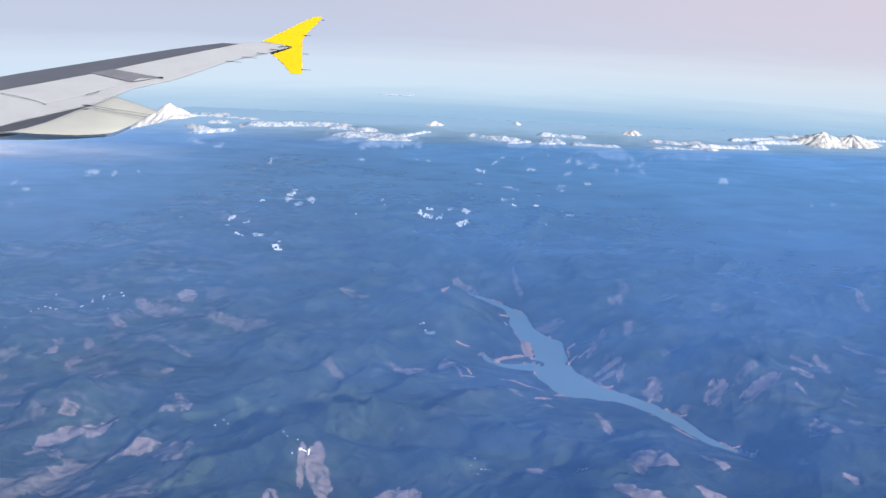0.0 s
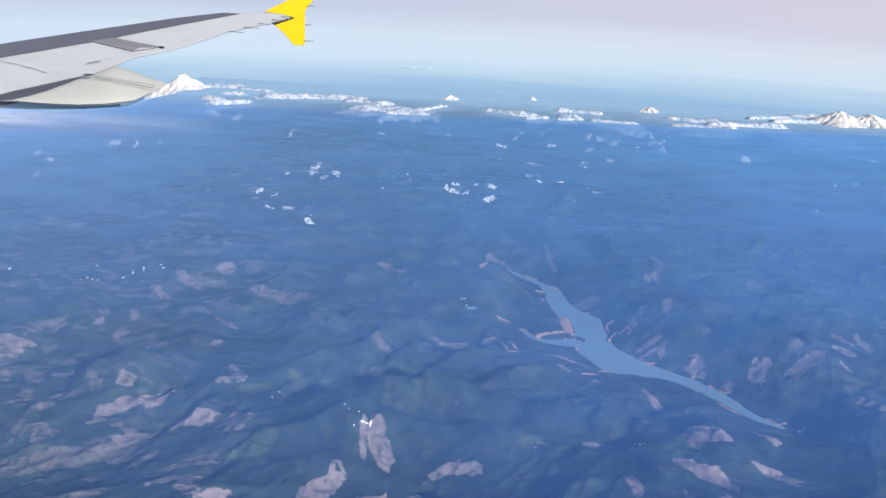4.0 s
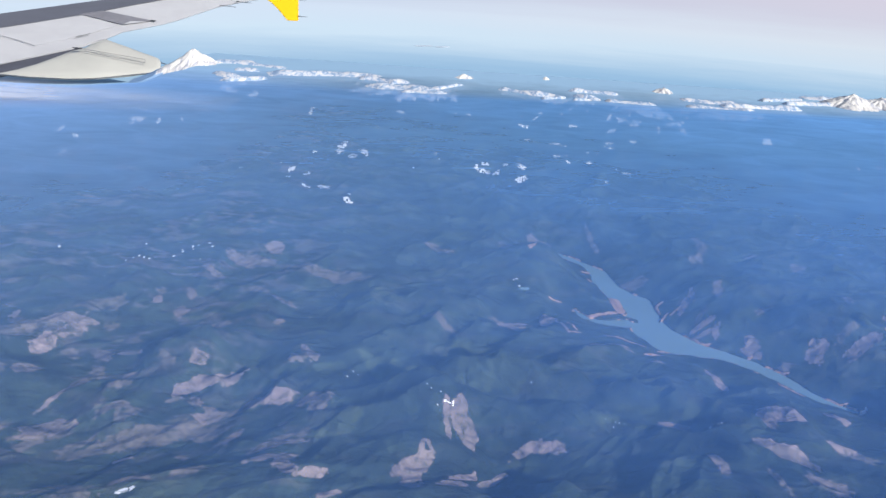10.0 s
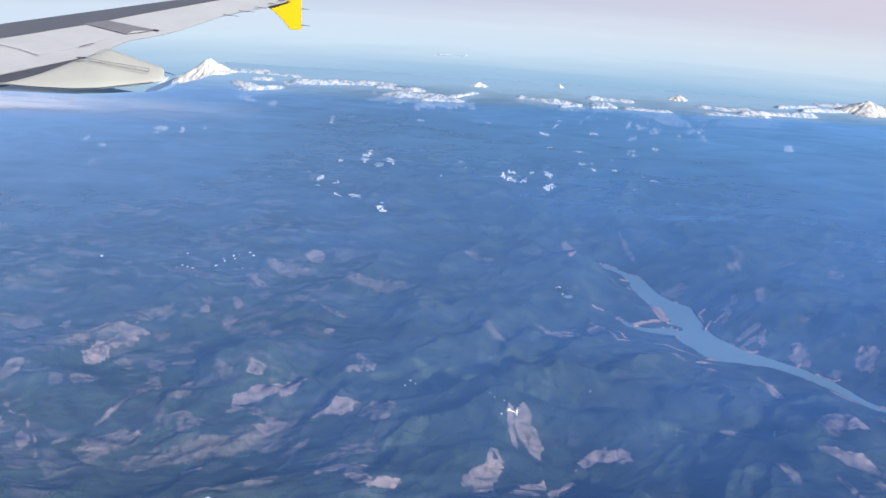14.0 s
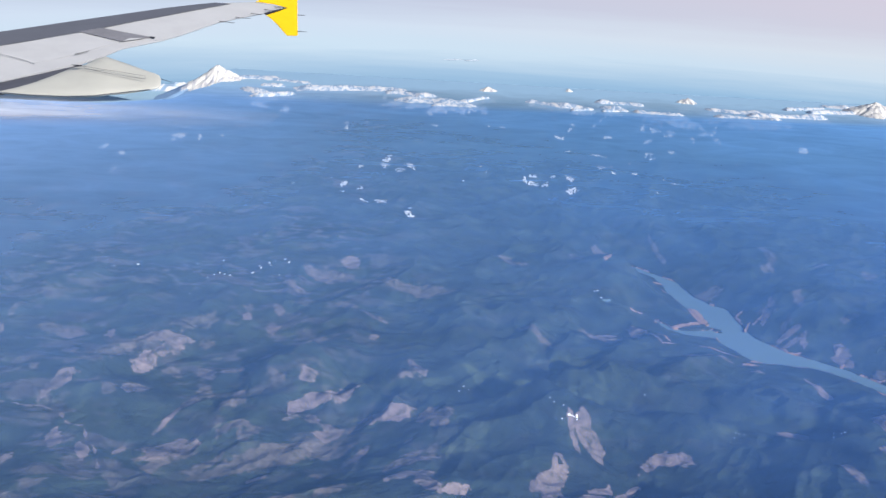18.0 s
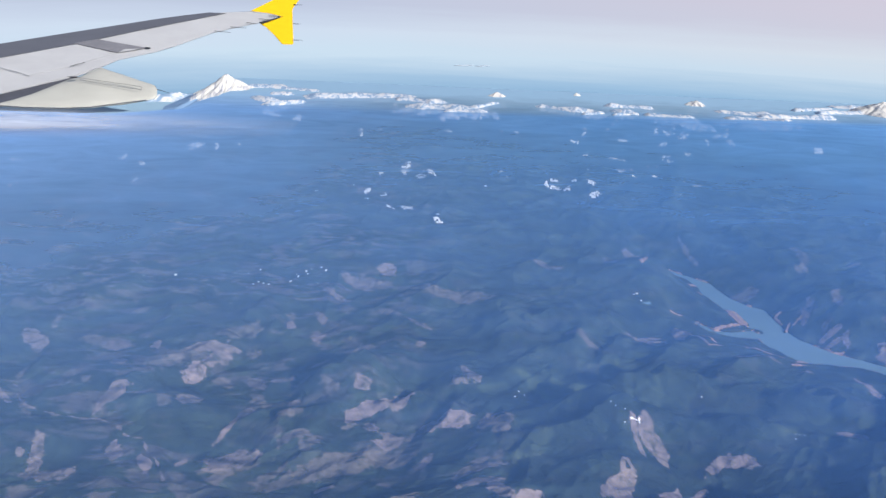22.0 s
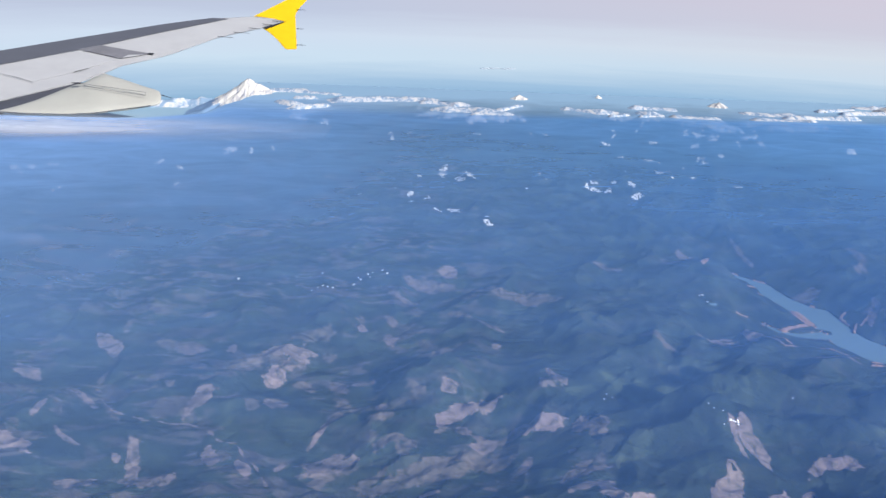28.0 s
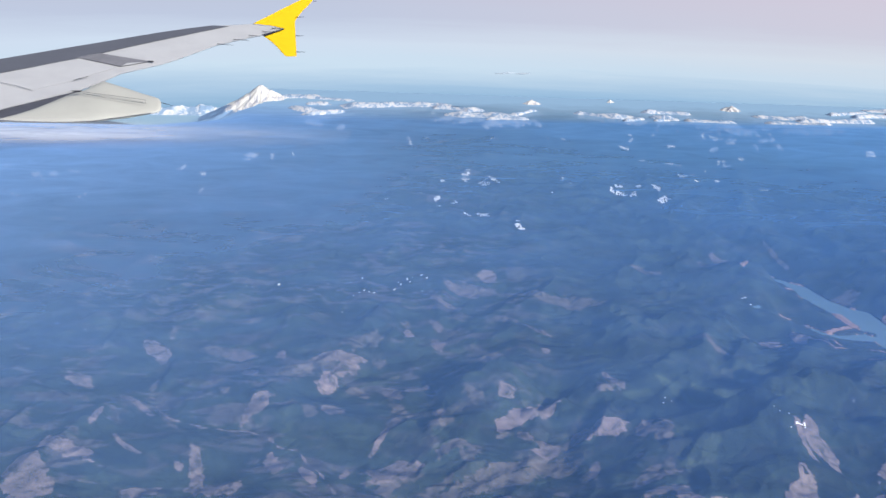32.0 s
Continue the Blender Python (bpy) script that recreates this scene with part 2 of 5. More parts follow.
def steep_ridge(x, y, x1, y1, x2, y2, w):
    """A ridge added to put its steep face in shade; the face falls away from the south-east sun and is 2 w wide."""
    long = math.hypot(x2 - x1, y2 - y1)
    ax, ay = (x2 - x1) / long, (y2 - y1) / long
    nx, ny = -ay, ax
    if nx * 0.642 - ny * 0.767 > 0:
        nx, ny = -nx, -ny
    mx, my = x - (x1 + x2) / 2, y - (y1 + y2) / 2
    past = np.maximum(0, np.abs(mx * ax + my * ay) - long / 2)
    p = mx * nx + my * ny + w + 0.35 * w * perlin(x / (2.2 * w), y / (2.2 * w), 57)
    side = np.where(p < 0, p / (2.6 * w), p / (0.95 * w))
    return 1.25 * w * np.exp(-side ** 2 - (past / (1.3 * w)) ** 2)


def height(x, y):
    wx = x + 0.06 * perlin(x * 2.1, y * 2.1, 5) + 0.02 * perlin(x * 7, y * 7, 6)
    wy = y + 0.06 * perlin(x * 2.1, y * 2.1, 8) + 0.02 * perlin(x * 7, y * 7, 9)
    far = smooth(2.0, 3.0, y) * (1 - smooth(3.6, 4.4, y))
    h = 0.012 * fbm(wx * 1.6, wy * 1.6, 2, 20)
    # ridges run up from the lower left; spurs branch off them
    rx, ry = wx * 0.80 + wy * 0.60, -wx * 0.60 + wy * 0.80
    h += (0.026 + 0.004 * far - 0.008 * smooth(-0.5, -1.0, x)) * (ridged(rx * 2.6, ry * 4.0, 7, 40, 0.45, 4.6 * cell(y)) - 1.0)
    for bx, by, r, up in BUMPS:
        h = h + up * np.exp(-((x - bx) ** 2 + (y - by) ** 2) / (r * r))
    for x1, y1, x2, y2, w in RIDGES:
        h = h + steep_ridge(x, y, x1, y1, x2, y2, min(w, 0.030))
    crest = np.zeros_like(x)
    for x1, y1, x2, y2, w in SNOW_RANGE + SNOW_RANGE_SOUTH:
        d, k = seg(x, y, x1, y1, x2, y2)
        crest = np.maximum(crest, np.exp(-(d / (0.55 * w + 0.03)) ** 2))
    h = h + crest * (0.048 - 0.6 * h)
    for way in (VALLEY_UPPER, VALLEY_SIDE, VALLEY_RIVER, VALLEY_FARMS):
        best = np.full_like(x, 9.0)
        for (x1, y1), (x2, y2) in zip(way, way[1:]):
            best = np.minimum(best, seg(x, y, x1, y1, x2, y2)[0])
        best = best + 0.012 * perlin(x * 14, y * 14, 77)
        h = h - (h + 0.035) * 0.75 * np.exp(-(best / 0.045) ** 2)
    s = lake_distance(x, y)
    bank = smooth(0.0, 0.20, s)
    land = LAKE_Z + 0.003 + 0.10 * np.minimum(np.maximum(s, 0), 0.1) + (np.maximum(h, LAKE_Z + 0.01) - LAKE_Z) * bank
    h = np.where(s > 0, land, LAKE_Z - 0.012 * smooth(0, -0.01, s) - 0.0005)
    h = np.where(y > 3.5, under(h, wing_sight_cap(x, y) - 0.035, 0.03), h)
    return h - drop(x, y)

# ---------------------------------------------------------------- materials


class Nodes:
    """A material's node tree, with short ways to add to it."""

    def __init__(self, name):
        self.mat = bpy.data.materials.new(name)
        self.mat.use_nodes = True
        self.t = self.mat.node_tree
        self.bsdf = self.t.nodes["Principled BSDF"]
        self.out = self.t.nodes["Material Output"]

    def add(self, kind, **values):
        n = self.t.nodes.new(kind)
        for key, v in values.items():
            n.inputs[key.replace("_", " ")].default_value = v
        return n

    def link(self, a, b):
        self.t.links.new(a, b)

    def where(self):
        return self.t.nodes.new("ShaderNodeNewGeometry").outputs["Position"]

    def noise(self, scale, detail=4, rough=0.55, warp=0.0, vector=None):
        n = self.add("ShaderNodeTexNoise", Scale=scale, Detail=detail, Roughness=rough, Distortion=warp)
        self.link(vector or self.where(), n.inputs["Vector"])
        return n.outputs["Fac"]

    def ramp(self, fac, stops):
        r = self.t.nodes.new("ShaderNodeValToRGB")
        while len(r.color_ramp.elements) < len(stops):
            r.color_ramp.elements.new(0.5)
        for e, (p, c) in zip(r.color_ramp.elements, stops):
            e.position, e.color = p, (*c, 1) if len(c) == 3 else c
        self.link(fac, r.inputs[0])
        return r.outputs[0]

    def mix(self, fac, a, b, how="MIX"):
        m = self.t.nodes.new("ShaderNodeMix")
        m.data_type, m.blend_type = "RGBA", how
        for socket, v in ((m.inputs[0], fac), (m.inputs[6], a), (m.inputs[7], b)):
            if isinstance(v, (int, float)):
                socket.default_value = v
            elif isinstance(v, tuple):
                socket.default_value = (*v, 1)
            else:
                self.link(v, socket)
        return m.outputs[2]

    def math(self, how, a, b=0.0):
        m = self.t.nodes.new("ShaderNodeMath")
        m.operation = how
        for socket, v in zip(m.inputs, (a, b)):
            if isinstance(v, (int, float)):
                socket.default_value = v
            else:
                self.link(v, socket)
        return m.outputs[0]

    def chance(self):
        return self.t.nodes.new("ShaderNodeObjectInfo").outputs["Random"]

    def bump(self, fac, strength, distance):
        b = self.add("ShaderNodeBump", Strength=strength, Distance=distance)
        self.link(fac, b.inputs["Height"])
        self.link(b.outputs[0], self.bsdf.inputs["Normal"])

    def relief(self, fine):
        """Spurs, gullies and tree tops, finer than the land's mesh."""
        turn = self.add("ShaderNodeMapping")
        turn.inputs["Rotation"].default_value = (0, 0, radians(-37))
        turn.inputs["Scale"].default_value = (0.8, 1.15, 1.0)
        self.link(self.where(), turn.inputs["Vector"])
        total = None
        for size, high, detail in ((0.050, 7.0, 5.0), (0.16, 2.0, 6.0)):
            ribs = self.add("ShaderNodeTexNoise", Scale=size, Detail=detail, Roughness=0.55, Distortion=0.6)
            ribs.noise_type = "RIDGED_MULTIFRACTAL"
            self.link(turn.outputs[0], ribs.inputs["Vector"])
            layer = self.math("MULTIPLY", ribs.outputs["Fac"], high)
            total = layer if total is None else self.math("ADD", total, layer)
        self.bump(self.math("ADD", total, self.math("MULTIPLY", self.noise(1.1, 5, 0.7), fine)), 1.0, 1.0)

    def done(self, colour, rough=0.9, spec=0.2, metal=0.0):
        if isinstance(colour, tuple):
            self.bsdf.inputs["Base Color"].default_value = (*colour, 1)
        else:
            self.link(colour, self.bsdf.inputs["Base Color"])
        self.bsdf.inputs["Roughness"].default_value = rough
        self.bsdf.inputs["Specular IOR Level"].default_value = spec
        self.bsdf.inputs["Metallic"].default_value = metal
        return self.mat


def forest_material(name, dark, mid, pale, pale_soil=(0.100, 0.095, 0.098)):
    n = Nodes(name)
    broad = n.ramp(n.noise(0.045, 5, 0.6, 0.6), [(0.36, dark), (0.52, mid), (0.68, pale)])
    along = n.add("ShaderNodeMapping")
    along.inputs["Rotation"].default_value = (0, 0, radians(-37))
    along.inputs["Scale"].default_value = (0.55, 1.35, 1.0)
    n.link(n.where(), along.inputs["Vector"])
    regrowth = n.ramp(n.noise(0.12, 5, 0.62, 0.5, along.outputs[0]), [(0.50, (0.0, 0.0, 0.0)), (0.57, (1.0, 1.0, 1.0))])
    where_cut = n.ramp(n.noise(0.022, 3, 0.5, 0.4), [(0.40, (0.15, 0.15, 0.15)), (0.60, (0.85, 0.85, 0.85))])
    split = n.t.nodes.new("ShaderNodeSeparateXYZ")
    n.link(n.where(), split.inputs[0])
    logged = n.add("ShaderNodeMapRange", From_Min=-0.50 * U, From_Max=-1.0 * U, To_Min=0.3, To_Max=1.8)
    n.link(split.outputs[0], logged.inputs["Value"])
    broad = n.mix(n.math("MULTIPLY", n.math("MULTIPLY", regrowth, where_cut), logged.outputs[0]), broad, pale_soil)
    blocks = n.add("ShaderNodeTexVoronoi", Scale=0.17)
    n.link(n.mix(0.12, n.where(), n.add("ShaderNodeTexNoise", Scale=0.3, Detail=4.0).outputs["Color"], "LINEAR_LIGHT"), blocks.inputs["Vector"])
    shade = n.t.nodes.new("ShaderNodeSeparateColor")
    n.link(blocks.outputs["Color"], shade.inputs[0])
    stands = n.ramp(shade.outputs[0], [(0.0, (0.72, 0.74, 0.78)), (0.6, (1.0, 1.0, 1.0)), (1.0, (1.30, 1.26, 1.15))])
    grain = n.ramp(n.noise(2.2, 3, 0.7), [(0.3, (0.62, 0.62, 0.62)), (0.7, (1.38, 1.38, 1.38))])
    # Darker towards low y and higher x, broken up by noise.
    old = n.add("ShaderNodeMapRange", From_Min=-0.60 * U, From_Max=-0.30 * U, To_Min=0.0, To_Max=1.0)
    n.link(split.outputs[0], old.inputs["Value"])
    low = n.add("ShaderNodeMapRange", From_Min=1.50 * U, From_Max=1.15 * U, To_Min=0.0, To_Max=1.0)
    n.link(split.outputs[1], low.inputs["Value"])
    dark_area = n.math("MULTIPLY", n.math("MULTIPLY", old.outputs[0], low.outputs[0]), n.ramp(n.noise(0.03, 4, 0.6), [(0.3, (0.55, 0.55, 0.55)), (0.6, (1.0, 1.0, 1.0))]))
    broad = n.mix(dark_area, broad, n.mix(1.0, broad, (0.60, 0.66, 0.70), "MULTIPLY"))
    c = n.mix(1.0, n.mix(1.0, broad, stands, "MULTIPLY"), grain, "MULTIPLY")
    n.relief(0.9)
    return n.done(c, 0.95, 0.1)


def clearing_material(name, shade):
    n = Nodes(name)
    tint = n.ramp(n.chance(), [(0.0, (0.228, 0.184, 0.184)), (0.4, (0.198, 0.162, 0.160)), (0.75, (0.170, 0.142, 0.140)), (1.0, (0.140, 0.121, 0.118))])
    wear = n.ramp(n.noise(0.30, 6, 0.68, 0.8), [(0.36, (0.35, 0.45, 0.42)), (0.48, (0.90, 0.90, 0.90)), (0.7, (1.25, 1.22, 1.22))])
    grain = n.ramp(n.noise(1.8, 3, 0.7), [(0.3, (0.75, 0.75, 0.75)), (0.7, (1.2, 1.2, 1.2))])
    n.relief(0.4)
    tint = n.mix(shade, tint, (0.068, 0.074, 0.062))
    return n.done(n.mix(1.0, n.mix(1.0, tint, wear, "MULTIPLY"), grain, "MULTIPLY"), 0.95, 0.1)


def snow_material():
    """Thin snow on high ground, broken by dark trees and rock."""
    n = Nodes("snow")
    v = n.add("ShaderNodeMapping")
    v.inputs["Scale"].default_value = (0.5, 1.0, 1.0)
    n.link(n.where(), v.inputs["Vector"])
    c = n.ramp(n.noise(0.85, 5, 0.65, 0.5, v.outputs[0]), [(0.41, (0.06, 0.08, 0.07)), (0.45, (0.55, 0.56, 0.59)), (0.50, (0.88, 0.88, 0.89)), (0.8, (0.92, 0.92, 0.92))])
    n.bump(n.noise(0.7, 4, 0.6), 0.4, 0.5)
    return n.done(c, 0.75, 0.2)


def range_material(name, size, bare):
    """Snow on the far range, broken by wooded slopes and gullies with blue haze and shade put into their colour."""
    n = Nodes(name)
    v = n.add("ShaderNodeMapping")
    v.inputs["Scale"].default_value = (0.75, 0.24, 1.0)
    n.link(n.where(), v.inputs["Vector"])
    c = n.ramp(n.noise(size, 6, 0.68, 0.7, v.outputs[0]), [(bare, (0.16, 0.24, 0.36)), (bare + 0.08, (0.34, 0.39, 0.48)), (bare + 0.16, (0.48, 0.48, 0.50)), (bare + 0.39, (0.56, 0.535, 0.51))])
    n.bump(n.noise(0.3, 5, 0.65), 0.6, 0.8)
    return n.done(c, 0.8, 0.2)


def peak_material():
    """Snow on a volcano, with bare rock ribs where it is steep or blown clear."""
    n = Nodes("snow_and_rock")
    v = n.add("ShaderNodeMapping")
    v.inputs["Scale"].default_value = (1.3, 0.30, 0.22)
    n.link(n.where(), v.inputs["Vector"])
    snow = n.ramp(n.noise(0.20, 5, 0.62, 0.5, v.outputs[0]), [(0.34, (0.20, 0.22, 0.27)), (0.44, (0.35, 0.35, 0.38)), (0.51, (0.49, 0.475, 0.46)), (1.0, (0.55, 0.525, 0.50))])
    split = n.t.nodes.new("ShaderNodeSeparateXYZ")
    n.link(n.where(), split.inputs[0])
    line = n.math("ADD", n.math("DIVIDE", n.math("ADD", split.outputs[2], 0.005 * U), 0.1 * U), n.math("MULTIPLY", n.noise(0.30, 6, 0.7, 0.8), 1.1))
    # Below the snow line the blue is haze painted into the colour.
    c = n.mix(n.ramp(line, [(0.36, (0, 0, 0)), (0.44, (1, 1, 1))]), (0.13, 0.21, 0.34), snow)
    n.bump(n.noise(0.4, 5, 0.65), 0.4, 1.0)
    return n.done(c, 0.8, 0.2)


def water_material():
    n = Nodes("lake_water")
    c = n.ramp(n.noise(0.06, 3, 0.5), [(0.35, (0.135, 0.210, 0.235)), (0.65, (0.150, 0.230, 0.255))])
    n.bump(n.noise(3.0, 3, 0.6), 0.12, 0.1)
    return n.done(c, 0.25, 0.5)


def shore_material():
    n = Nodes("bare_shore")
    c = n.ramp(n.noise(0.8, 4, 0.6), [(0.35, (0.26, 0.150, 0.105)), (0.65, (0.40, 0.275, 0.215))])
    return n.done(c, 0.9, 0.1)


def paint_material(name, colour, rough, dirt=0.12, scale=0.02, metal=0.0, spec=0.4):
    n = Nodes(name)
    a = tuple(v * (1 - dirt) for v in colour)
    b = tuple(min(1, v * (1 + dirt * 0.7)) for v in colour)
    streak = n.add("ShaderNodeMapping")
    streak.inputs["Scale"].default_value = (1.0, 1.0, 4.0)
    n.link(n.where(), streak.inputs["Vector"])
    c = n.ramp(n.noise(scale, 5, 0.6, 0.4, streak.outputs[0]), [(0.35, a), (0.65, b)])
    n.bump(n.noise(scale * 6, 3, 0.5), 0.05, 1.0)
    return n.done(c, rough, spec, metal)


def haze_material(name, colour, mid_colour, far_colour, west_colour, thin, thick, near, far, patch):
    """Tinted see-through sheet painted as haze: its blue and its opacity are set by place and grow towards the
    mountains.
    """
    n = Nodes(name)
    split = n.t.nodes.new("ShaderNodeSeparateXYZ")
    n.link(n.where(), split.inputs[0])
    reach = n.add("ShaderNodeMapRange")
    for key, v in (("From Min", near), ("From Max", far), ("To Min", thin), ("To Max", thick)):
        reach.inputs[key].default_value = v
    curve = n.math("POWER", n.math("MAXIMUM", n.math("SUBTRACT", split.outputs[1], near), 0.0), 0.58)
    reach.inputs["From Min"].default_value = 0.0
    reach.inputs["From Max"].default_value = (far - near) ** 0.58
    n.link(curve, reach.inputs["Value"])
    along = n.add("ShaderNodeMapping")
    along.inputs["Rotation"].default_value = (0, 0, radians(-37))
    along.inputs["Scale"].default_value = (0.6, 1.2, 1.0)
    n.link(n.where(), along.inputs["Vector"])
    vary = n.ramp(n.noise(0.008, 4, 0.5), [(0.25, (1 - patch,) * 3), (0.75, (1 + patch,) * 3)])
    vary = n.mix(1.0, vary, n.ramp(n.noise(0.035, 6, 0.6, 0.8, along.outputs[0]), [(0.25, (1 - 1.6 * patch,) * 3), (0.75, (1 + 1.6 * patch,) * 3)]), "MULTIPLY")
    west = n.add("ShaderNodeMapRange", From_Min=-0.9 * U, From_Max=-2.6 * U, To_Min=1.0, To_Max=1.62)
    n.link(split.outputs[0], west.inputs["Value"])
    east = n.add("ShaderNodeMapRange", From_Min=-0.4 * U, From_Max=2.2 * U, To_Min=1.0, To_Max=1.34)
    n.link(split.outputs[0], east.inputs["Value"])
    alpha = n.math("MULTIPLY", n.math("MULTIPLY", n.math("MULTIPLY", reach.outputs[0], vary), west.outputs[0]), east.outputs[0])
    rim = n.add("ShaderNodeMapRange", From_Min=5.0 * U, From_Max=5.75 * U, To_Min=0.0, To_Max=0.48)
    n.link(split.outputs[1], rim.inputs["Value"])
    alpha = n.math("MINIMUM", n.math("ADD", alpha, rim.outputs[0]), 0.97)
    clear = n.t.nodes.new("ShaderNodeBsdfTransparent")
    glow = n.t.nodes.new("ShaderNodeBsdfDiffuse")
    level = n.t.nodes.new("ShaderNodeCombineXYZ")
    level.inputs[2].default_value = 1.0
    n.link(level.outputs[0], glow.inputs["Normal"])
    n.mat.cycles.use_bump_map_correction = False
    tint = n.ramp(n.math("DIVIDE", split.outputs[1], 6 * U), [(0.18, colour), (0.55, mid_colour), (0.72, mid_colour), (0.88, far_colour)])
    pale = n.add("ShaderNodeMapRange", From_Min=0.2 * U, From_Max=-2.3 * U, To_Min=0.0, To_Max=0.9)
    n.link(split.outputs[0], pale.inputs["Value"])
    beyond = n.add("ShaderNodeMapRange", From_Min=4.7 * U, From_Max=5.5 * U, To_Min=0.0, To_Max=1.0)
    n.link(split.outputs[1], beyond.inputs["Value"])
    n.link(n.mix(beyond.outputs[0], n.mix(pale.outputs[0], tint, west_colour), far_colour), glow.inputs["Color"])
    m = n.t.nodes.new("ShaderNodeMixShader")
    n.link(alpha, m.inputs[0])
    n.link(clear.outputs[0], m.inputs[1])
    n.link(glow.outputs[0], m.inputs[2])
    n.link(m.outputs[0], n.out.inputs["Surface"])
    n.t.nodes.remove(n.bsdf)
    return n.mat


def cloud_material(mid, half, most):
    """A thin bank of cloud that fades out towards its edges."""
    n = Nodes("thin_cloud")
    shift = n.add("ShaderNodeMapping")
    shift.vector_type = "TEXTURE"
    shift.inputs["Location"].default_value = mid
    shift.inputs["Scale"].default_value = half
    n.link(n.where(), shift.inputs["Vector"])
    ball = n.t.nodes.new("ShaderNodeTexGradient")
    ball.gradient_type = "SPHERICAL"
    n.link(shift.outputs[0], ball.inputs[0])
    v = n.add("ShaderNodeMapping")
    v.inputs["Scale"].default_value = (0.012, 0.03, 0.02)
    n.link(n.where(), v.inputs["Vector"])
    wisps = n.ramp(n.noise(1.0, 5, 0.6, 0.6, v.outputs[0]), [(0.3, (0.25, 0.25, 0.25)), (0.65, (1.0, 1.0, 1.0))])
    alpha = n.math("MULTIPLY", n.math("MULTIPLY", n.ramp(ball.outputs[1], [(0.0, (0, 0, 0)), (0.25, (0.14, 0.14, 0.14)), (0.55, (0.55, 0.55, 0.55)), (0.9, (0.9, 0.9, 0.9))]), wisps), most)
    clear = n.t.nodes.new("ShaderNodeBsdfTransparent")
    glow = n.add("ShaderNodeBsdfDiffuse", Color=(0.78, 0.77, 0.80, 1))
    m = n.t.nodes.new("ShaderNodeMixShader")
    n.link(alpha, m.inputs[0])
    n.link(clear.outputs[0], m.inputs[1])
    n.link(glow.outputs[0], m.inputs[2])
    n.link(m.outputs[0], n.out.inputs["Surface"])
    n.t.nodes.remove(n.bsdf)
    return n.mat


def backdrop_material():
    """Open sky down to the blue distance: bands of high cloud over clear air over haze."""
    n = Nodes("far_sky")
    split = n.t.nodes.new("ShaderNodeSeparateXYZ")
    v = n.add("ShaderNodeMapping")
    v.inputs["Scale"].default_value = (0.0006, 0.0006, 0.012)
    n.link(n.where(), v.inputs["Vector"])
    n.link(n.where(), split.inputs[0])
    wave = n.math("MULTIPLY", n.math("SUBTRACT", n.noise(1.0, 6, 0.65, 0.3, v.outputs[0]), 0.5), 0.15)
    level = n.math("ADD", n.math("DIVIDE", n.math("ADD", split.outputs[2], 700.0), 1000.0), wave)
    warm = n.add("ShaderNodeMapRange", From_Min=-900.0, From_Max=2200.0, To_Min=0.0, To_Max=1.0)
    n.link(split.outputs[0], warm.inputs["Value"])
    c = n.mix(warm.outputs[0], n.ramp(level, SKY_BANDS), n.ramp(level, SKY_BANDS_SOUTH))
    e = n.add("ShaderNodeEmission", Strength=0.595)
    n.link(c, e.inputs["Color"])
    n.link(e.outputs[0], n.out.inputs["Surface"])
    n.t.nodes.remove(n.bsdf)
    return n.mat


SKY_BANDS = [(0.0, (0.20, 0.385, 0.60)), (0.17, (0.26, 0.445, 0.655)), (0.29, (0.39, 0.56, 0.75)), (0.42, (0.59, 0.73, 0.86)),
             (0.55, (0.61, 0.71, 0.85)), (0.70, (0.51, 0.575, 0.73)), (0.92, (0.51, 0.55, 0.69)), (1.0, (0.51, 0.545, 0.68))]
SKY_BANDS_SOUTH = [(0.0, (0.19, 0.38, 0.61)), (0.17, (0.205, 0.40, 0.64)), (0.29, (0.31, 0.50, 0.71)), (0.42, (0.56, 0.69, 0.82)),
                   (0.54, (0.64, 0.71, 0.80)), (0.68, (0.60, 0.60, 0.71)), (0.86, (0.62, 0.58, 0.69)), (1.0, (0.62, 0.58, 0.69))]
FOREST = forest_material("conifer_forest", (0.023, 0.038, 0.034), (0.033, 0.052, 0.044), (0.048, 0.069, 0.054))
PALE_FOREST = forest_material("young_forest", (0.048, 0.070, 0.048), (0.060, 0.084, 0.055), (0.072, 0.096, 0.062), (0.08, 0.09, 0.065))
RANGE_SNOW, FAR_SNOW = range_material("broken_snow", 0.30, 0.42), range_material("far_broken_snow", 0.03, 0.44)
CLEARING, DULL_GROUND = clearing_material("logged_ground", 0.0), clearing_material("regrowing_ground", 0.55)
SNOW, PEAK, WATER, SHORE = snow_material(), peak_material(), water_material(), shore_material()
# Haze is put into the colour and opacity of these sheets.
HAZE = haze_material("haze_tint", (0.116, 0.280, 0.735), (0.126, 0.292, 0.585), (0.240, 0.365, 0.495), (0.190, 0.340, 0.62), 0.112, 0.575, 0.75 * U, 4.2 * U, 0.10)
LOW_HAZE = haze_material("lowland_haze_sheet", (0.255, 0.380, 0.50), (0.255, 0.380, 0.50), (0.255, 0.380, 0.50), (0.255, 0.380, 0.50), 0.95, 0.97, 0.7 * U, 4.2 * U, 0.02)
BACKDROP = backdrop_material()

# ---------------------------------------------------------------- mesh helpers


